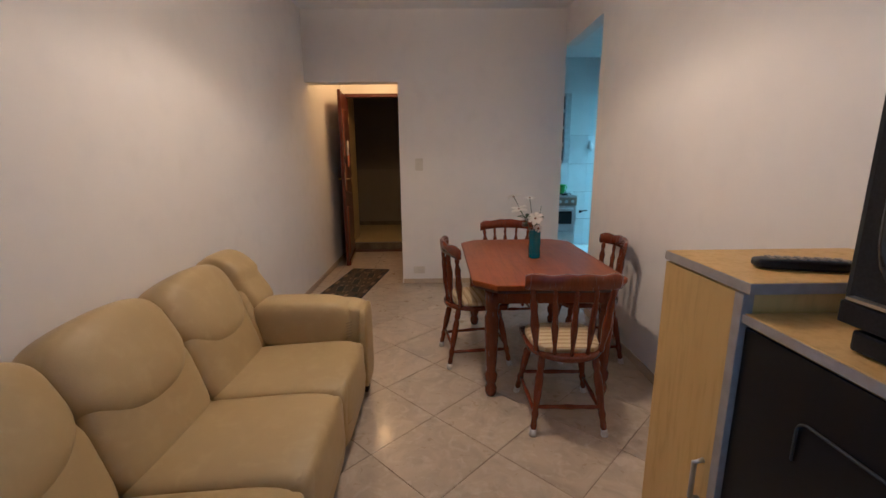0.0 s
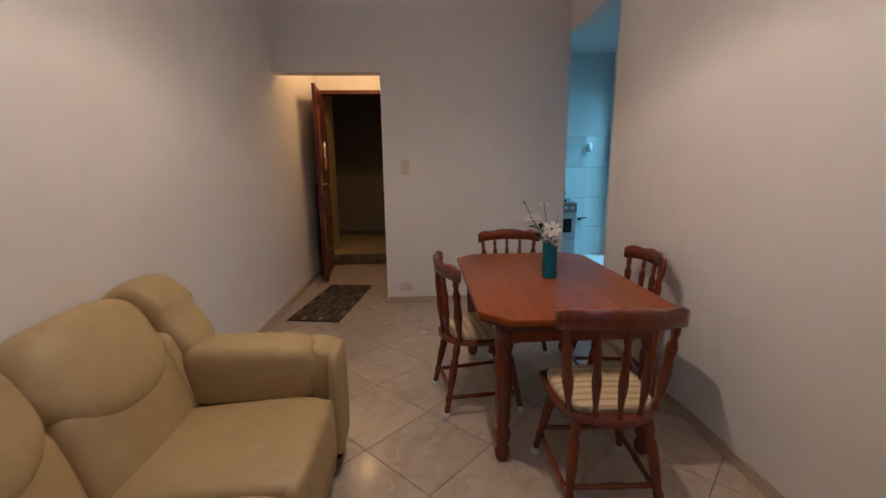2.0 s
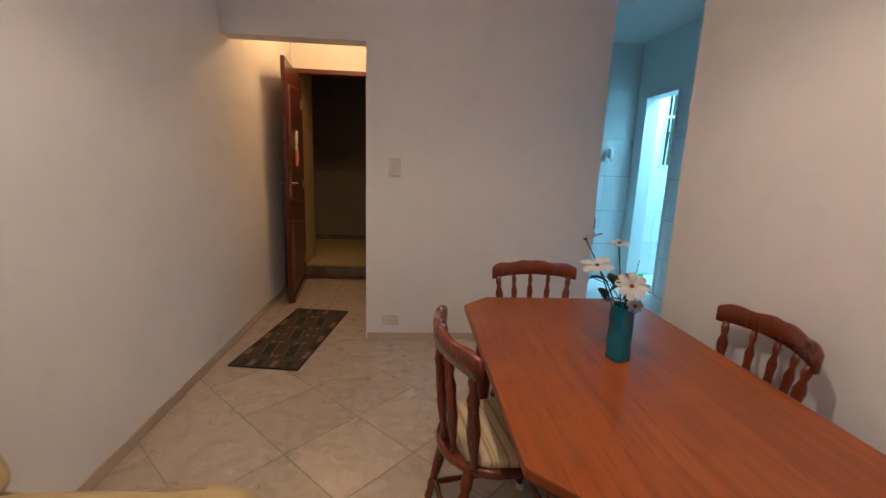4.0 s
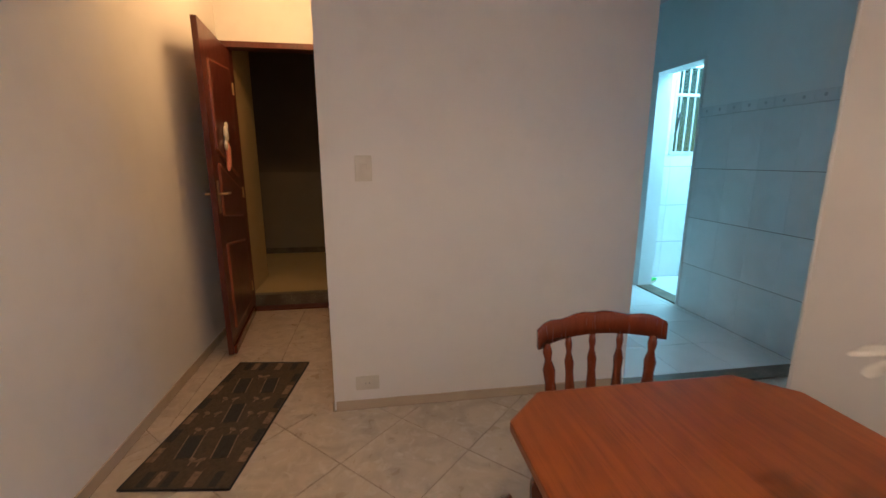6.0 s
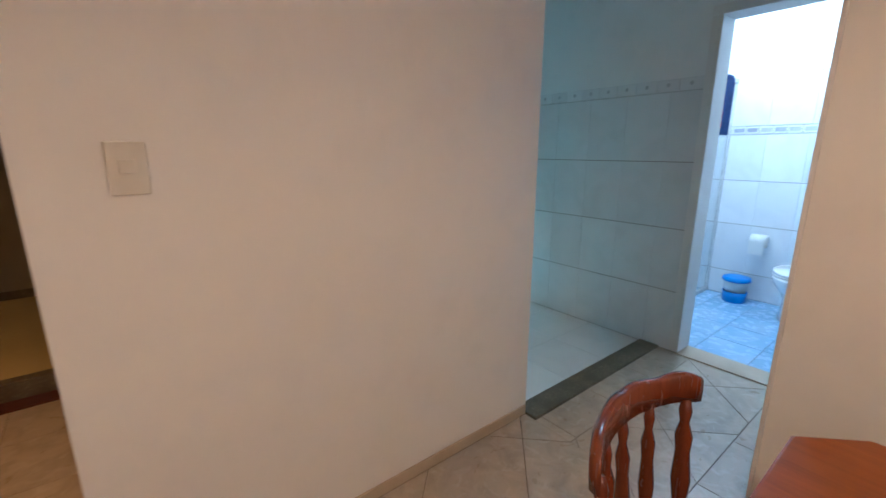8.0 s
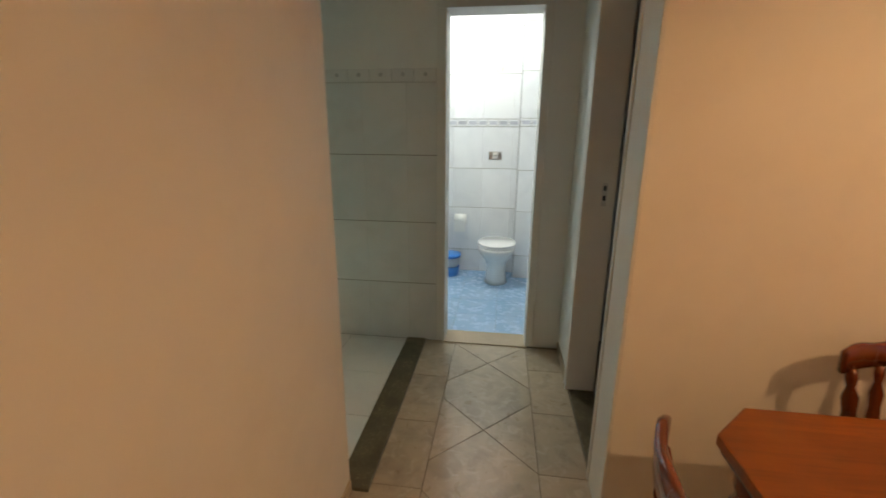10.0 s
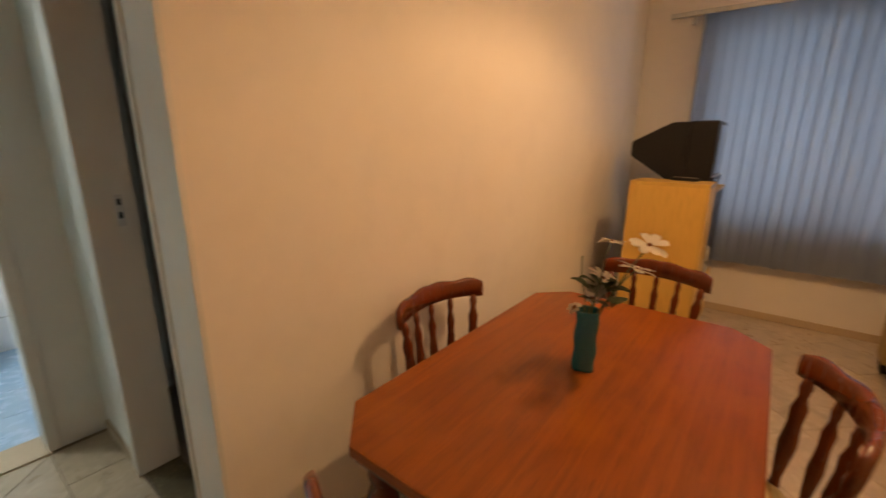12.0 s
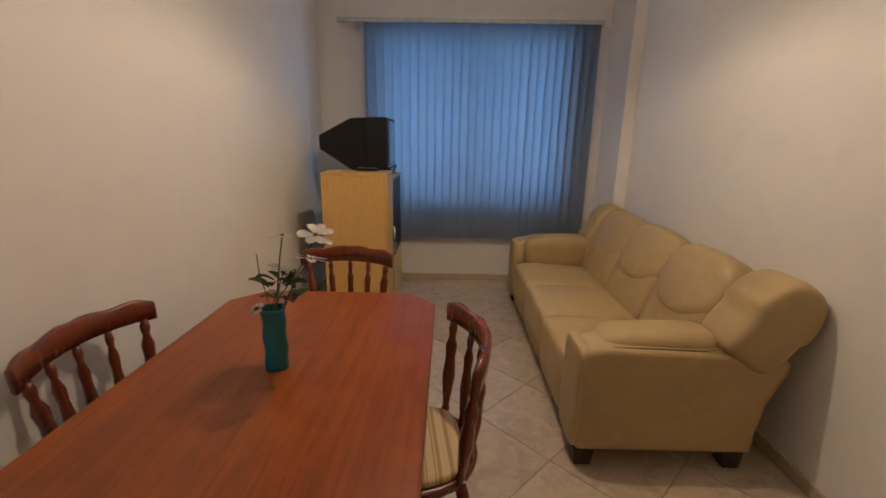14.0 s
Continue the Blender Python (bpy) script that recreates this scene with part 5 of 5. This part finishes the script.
def bath_things():
    r = thing("toilet_roll_holder", pose(5.80, 4.44, 0.58), "white toilet roll on a chrome holder", "toilet roll")
    part("bracket", tube([(0, 0.0, 0.05), (-0.06, 0.0, 0.055), (-0.07, 0.0, 0.0)], 0.006), SILVER, r, "", True)
    bm = lathe([(0.018, -0.06), (0.058, -0.06), (0.058, 0.06), (0.018, 0.06)], 20)
    bmesh.ops.transform(bm, matrix=pose(-0.07, 0.0, 0.0, 90, 0, 0), verts=bm.verts)
    part("roll", bm, PAPER, r, "white paper roll", True)
    part("hanging_sheet", box(-0.132, -0.058, -0.12, -0.129, 0.058, 0.0), PAPER, r)
    b = thing("bucket", pose(5.62, 4.53, 0), "blue plastic bin beside the toilet", "bucket")
    part("tub", lathe([(0.085, 0.0), (0.09, 0.01), (0.10, 0.10), (0.095, 0.10), (0.08, 0.012)], 24), BLUE_PLASTIC, b, "", True)
    part("body", lathe([(0.083, 0.101), (0.095, 0.19), (0.10, 0.20), (0.09, 0.19), (0.07, 0.11)], 24), PAPER, b, "pale bin liner", True)
    part("rim", lathe([(0.098, 0.195), (0.115, 0.205), (0.112, 0.235), (0.095, 0.24)], 24), BLUE_PLASTIC, b, "", True)
    g = thing("shower_screen", pose(0, 4.83, 0), "clear glass shower screen with aluminium frame", "shower screen")
    part("track", box(XK + 0.172, -0.02, 0.0, 5.798, 0.02, 0.035, 0.004), ALU, g)
    part("head_rail", box(XK + 0.172, -0.02, 1.98, 5.798, 0.02, 2.02, 0.004), ALU, g)
    for x in (XK + 0.19, 4.95, 5.02, 5.78):
        part("upright", box(x - 0.014, -0.014, 0.036, x + 0.014, 0.014, 1.979, 0.003), ALU, g)
    for x0, x1, yy in ((XK + 0.206, 4.935, -0.004), (5.036, 5.764, 0.004)):
        p = part("pane", box(x0, yy - 0.003, 0.037, x1, yy + 0.003, 1.978), CLEAR, g, "clear glass pane")
        p.visible_shadow = False
    part("handle", tube([(4.86, -0.016, 1.10), (4.86, -0.07, 1.10), (4.80, -0.085, 1.10), (4.70, -0.085, 1.10), (4.70, -0.016, 1.10)], 0.010), SILVER, g, "", True)
    for nm, x0, x1, z0, material, lab in (("bath_towel", 5.44, 5.66, 1.52, NAVY, "navy blue towel hanging over the shower rail"), ("hand_towel", 5.38, 5.46, 1.58, RED_CLOTH, "red towel hanging over the shower rail")):
        t = thing(nm, pose(0, 4.83, 0), lab, "towel")
        bm = bmesh.new()
        cols, outline = 12, [(0.032, z0 + 0.25), (0.034, 1.7), (0.030, 2.0), (0.016, 2.034), (-0.016, 2.034), (-0.030, 2.0), (-0.034, 1.8), (-0.036, z0)]
        rows = [[bm.verts.new((x0 + (x1 - x0) * k / cols, yy + 0.008 * math.sin(k * 1.1) * (2.03 - zz) * 2, zz)) for k in range(cols + 1)] for yy, zz in outline]
        for a, c in zip(rows, rows[1:]):
            for k in range(cols):
                bm.faces.new((a[k], a[k + 1], c[k + 1], c[k]))
        bmesh.ops.solidify(bm, geom=bm.faces[:], thickness=0.005)
        part("cloth", bm, material, t, "", True)


bath_things()


def strike_plate():
    s = thing("strike_plate", pose(3.60, YH - 0.085, 1.15), "worn metal strike plate on the white door jamb", "strike plate")
    part("plate", box(-0.002, -0.012, -0.06, 0.0, 0.012, 0.06), SILVER, s)
    for z in (-0.03, 0.02):
        part("slot", box(-0.0035, -0.007, z, -0.0018, 0.007, z + 0.025), BLACK, s)


strike_plate()

# ---- tiles, piece by piece ----


def clip(poly, x0, y0, x1, y1):
    for axis, lim, keep in ((0, x0, 1), (0, x1, -1), (1, y0, 1), (1, y1, -1)):
        out = []
        for i in range(len(poly)):
            p, q = poly[i], poly[(i + 1) % len(poly)]
            a, b = (p[axis] - lim) * keep, (q[axis] - lim) * keep
            if a >= 0:
                out.append(p)
            if (a >= 0) != (b >= 0):
                k = a / (a - b)
                out.append((p[0] + (q[0] - p[0]) * k, p[1] + (q[1] - p[1]) * k))
        poly = out
        if not poly:
            return poly
    return poly


def area(poly):
    return abs(sum(poly[i][0] * poly[(i + 1) % len(poly)][1] - poly[(i + 1) % len(poly)][0] * poly[i][1] for i in range(len(poly)))) / 2


def tile_mesh(name, poly, thick, material):
    """A flat tile with a small chamfer; its top lies at z = 0."""
    cx, cy = sum(p[0] for p in poly) / len(poly), sum(p[1] for p in poly) / len(poly)
    n, e = len(poly), 0.0012
    verts = []
    for z, inset in ((-thick, 0), (-e, 0), (0, e)):
        for x, y in poly:
            d = max(math.hypot(x - cx, y - cy), 1e-4)
            verts.append((x - (x - cx) / d * inset * 1.4, y - (y - cy) / d * inset * 1.4, z))
    faces = [tuple(range(2 * n, 3 * n))]
    for k in (0, n):
        faces += [(k + i, k + (i + 1) % n, k + n + (i + 1) % n, k + n + i) for i in range(n)]
    me = bpy.data.meshes.new(name)
    me.from_pydata(verts, [], faces)
    me.materials.append(material)
    return me


def lay_floor(parent, region, material, half, origin, gap=0.0035, diagonal=True, holes=()):
    x0, y0, x1, y1 = region
    shared = {}
    g = gap * 0.7 if diagonal else gap / 2
    span = 40
    for i in range(-span, span):
        for j in range(-span, span):
            if diagonal:
                cx, cy = origin[0] + (i + j) * half, origin[1] + (i - j) * half
                r = half - g
                poly = [(cx + r, cy), (cx, cy + r), (cx - r, cy), (cx, cy - r)]
            else:
                cx, cy = origin[0] + i * half[0], origin[1] + j * half[1]
                a, b = half[0] / 2 - g, half[1] / 2 - g
                poly = [(cx - a, cy - b), (cx + a, cy - b), (cx + a, cy + b), (cx - a, cy + b)]
            if max(p[0] for p in poly) < x0 or min(p[0] for p in poly) > x1 or max(p[1] for p in poly) < y0 or min(p[1] for p in poly) > y1:
                continue
            cut = clip(poly, x0, y0, x1, y1)
            if len(cut) < 3 or area(cut) < 0.0008:
                continue
            if abs(area(cut) - area(poly)) < 1e-6:
                if "full" not in shared:
                    shared["full"] = tile_mesh("tile", [(p[0] - cx, p[1] - cy) for p in poly], FT, material)
                ob = new("tile", shared["full"])
                ob.location = (cx, cy, 0)
            else:
                ob = new("tile", tile_mesh("tile", [(p[0] - cx, p[1] - cy) for p in cut], FT, material))
                ob.location = (cx, cy, 0)
            ob.parent = parent


HALF = 0.3065
lay_floor(floor_living, (0.010, YS + 0.010, XE - 0.010, YH), FLOOR_TILE, HALF, (1.345, 2.015 + HALF))
lay_floor(floor_north, (0.010, YH + 0.0, XE, YN - 0.010), FLOOR_TILE, HALF, (1.345, 2.015 + HALF))
lay_floor(floor_north, (0.010, YN - 0.010, 0.965, YD), FLOOR_TILE, (0.43, 0.43), (0.76, 4.90), diagonal=False)
lay_floor(floor_hall, (XE, 3.812, XK - 0.02, 4.302), FLOOR_TILE, 0.3245, (3.189, 4.063 + 0.3245))
lay_floor(floor_hall, (XE, 4.306, XK, 4.52), FLOOR_TILE, (0.43, 0.4), (3.0, 4.42), diagonal=False)
lay_floor(floor_hall, (XE + 0.01, YH + 0.004, XK - 0.015, 3.808), FLOOR_TILE, (0.43, 0.4), (3.15, 3.70), diagonal=False)
lay_floor(floor_kitchen, (XE + 0.014, 4.66, XK, 6.72), KITCHEN_FLOOR, (0.42, 0.42), (3.0, 4.87), diagonal=False)
lay_floor(floor_kitchen, (XK + 0.17, 5.53, 5.42, 6.84), KITCHEN_FLOOR, (0.42, 0.42), (4.5, 5.73), diagonal=False)
lay_floor(floor_bath, (XK + 0.17, 3.36, 5.79, 5.41), BATH_FLOOR, (0.33, 0.33), (4.45, 3.53), diagonal=False)


def lay_wall(name, plane, at, u0, u1, rows, width, start, material, label, face, openings=()):
    """Wall tiles on a bed: plane 'x' or 'y' at that coordinate; rows are the joints' heights."""
    bed = []
    e = 0.004 * face
    lo, hi = sorted((at, at - e))
    def slab(ua, ub, za, zb):
        return (lo, ua, za, hi, ub, zb) if plane == "x" else (ua, lo, za, ub, hi, zb)
    if openings:
        oa, ob_, oz, _top = openings[0]
        bed += [slab(u0, u1, rows[0], oz), slab(u0, oa, oz, rows[-1]), slab(ob_, u1, oz, rows[-1])]
    else:
        bed.append(slab(u0, u1, rows[0], rows[-1]))
    parent = structure(name, boxes(bed), PALE_GROUT, label, "wall")
    cache = {}
    n0, n1 = math.floor((u0 - start) / width) - 1, math.ceil((u1 - start) / width) + 1
    for za, zb in zip(rows, rows[1:]):
        for k in range(n0, n1):
            ua, ub = max(u0, start + k * width) + 0.0004, min(u1, start + (k + 1) * width) - 0.0004
            if ub - ua < 0.02:
                continue
            if any(ub > o[0] and ua < o[1] and zb > o[2] and za < o[3] for o in openings):
                continue
            w, h = ub - ua, zb - za - 0.005
            key = (round(w, 3), round(h, 3))
            if key not in cache:
                me = tile_mesh("tile", [(-w / 2, -h / 2), (w / 2, -h / 2), (w / 2, h / 2), (-w / 2, h / 2)], 0.006, material)
                cache[key] = me
            ob = new("tile", cache[key])
            u, z = (ua + ub) / 2, (za + zb) / 2
            if plane == "x":
                ob.matrix_basis = pose(at + 0.004 * face, u, z) @ (pose(0, 0, 0, 90, 0, 90) if face > 0 else pose(0, 0, 0, 90, 0, -90))
            else:
                ob.matrix_basis = pose(u, at + 0.004 * face, z) @ (pose(0, 0, 0, 90, 0, 0) if face < 0 else pose(0, 0, 0, 90, 0, 180))
            ob.parent = parent
    return parent


KROWS = [0.0, 0.432, 0.868, 1.312, 1.757]
kt = lay_wall("wall_tiling_kitchen", "x", XK + 0.004, 4.447, 5.872, KROWS, 0.292, 4.64, KITCHEN_TILE, "white glazed kitchen wall tiles", -1)
for k in range(10):
    y = 4.447 + k * 0.1425
    ob = part("border_tile", box(XK - 0.003, y + 0.001, 1.760, XK + 0.007, y + 0.1415, 1.835, 0.002), KITCHEN_TILE, kt)
    part("motif", lathe([(0.013, 0), (0.010, 0.002)], 8), MOTIF, ob, "small grey motif").matrix_basis = pose(XK - 0.003, y + 0.071, 1.80, 0, -90, 0)
lay_wall("wall_tiling_north", "y", 6.726, XE + 0.01, XK, KROWS, 0.292, 2.9, KITCHEN_TILE, "white glazed tiles on the kitchen end wall", -1, [(2.90, 3.484, 1.3135, 2.4)])
BROWS = [0.0, 0.24, 0.70, 1.11, 1.525]
BROWS2 = [1.60, 2.02, 2.44, 2.86]
for rows, tag in ((BROWS, "wall_tiling_bath_low"), (BROWS2, "wall_tiling_bath_high")):
    lay_wall(tag, "x", 5.796, 3.875, 5.415, rows, 0.30, 3.93, BATH_TILE, "white glazed bathroom wall tiles", -1)
    lay_wall(tag + "_shaft", "x", 5.616, 3.36, 3.868, rows, 0.30, 3.57, BATH_TILE, "white glazed tiles on the pipe shaft", -1)
for i, (xx, ya, yb) in enumerate(((5.796, 3.875, 5.415), (5.616, 3.36, 3.868))):
    band = structure("trim_border_bath_%d" % (i + 1), box(xx - 0.003, ya, 1.528, xx, yb, 1.597), PALE_GROUT, "grey and white patterned border tiles", "trim")
    n = int((yb - ya) / 0.10)
    for k in range(n):
        y = ya + (yb - ya) * k / n
        part("border_tile", box(xx - 0.009, y + 0.002, 1.530, xx - 0.002, y + (yb - ya) / n - 0.002, 1.595, 0.001), BATH_TILE, band)
        part("border_tile", box(xx - 0.011, y + 0.012, 1.545, xx - 0.0085, y + (yb - ya) / n - 0.012, 1.580), BAND, band)
lay_wall("wall_tiling_service", "y", 6.846, XK + 0.175, 5.425, [0.0, 0.432, 0.868, 1.312, 1.44], 0.292, 4.30, KITCHEN_TILE, "white glazed tiles under the barred window", -1)
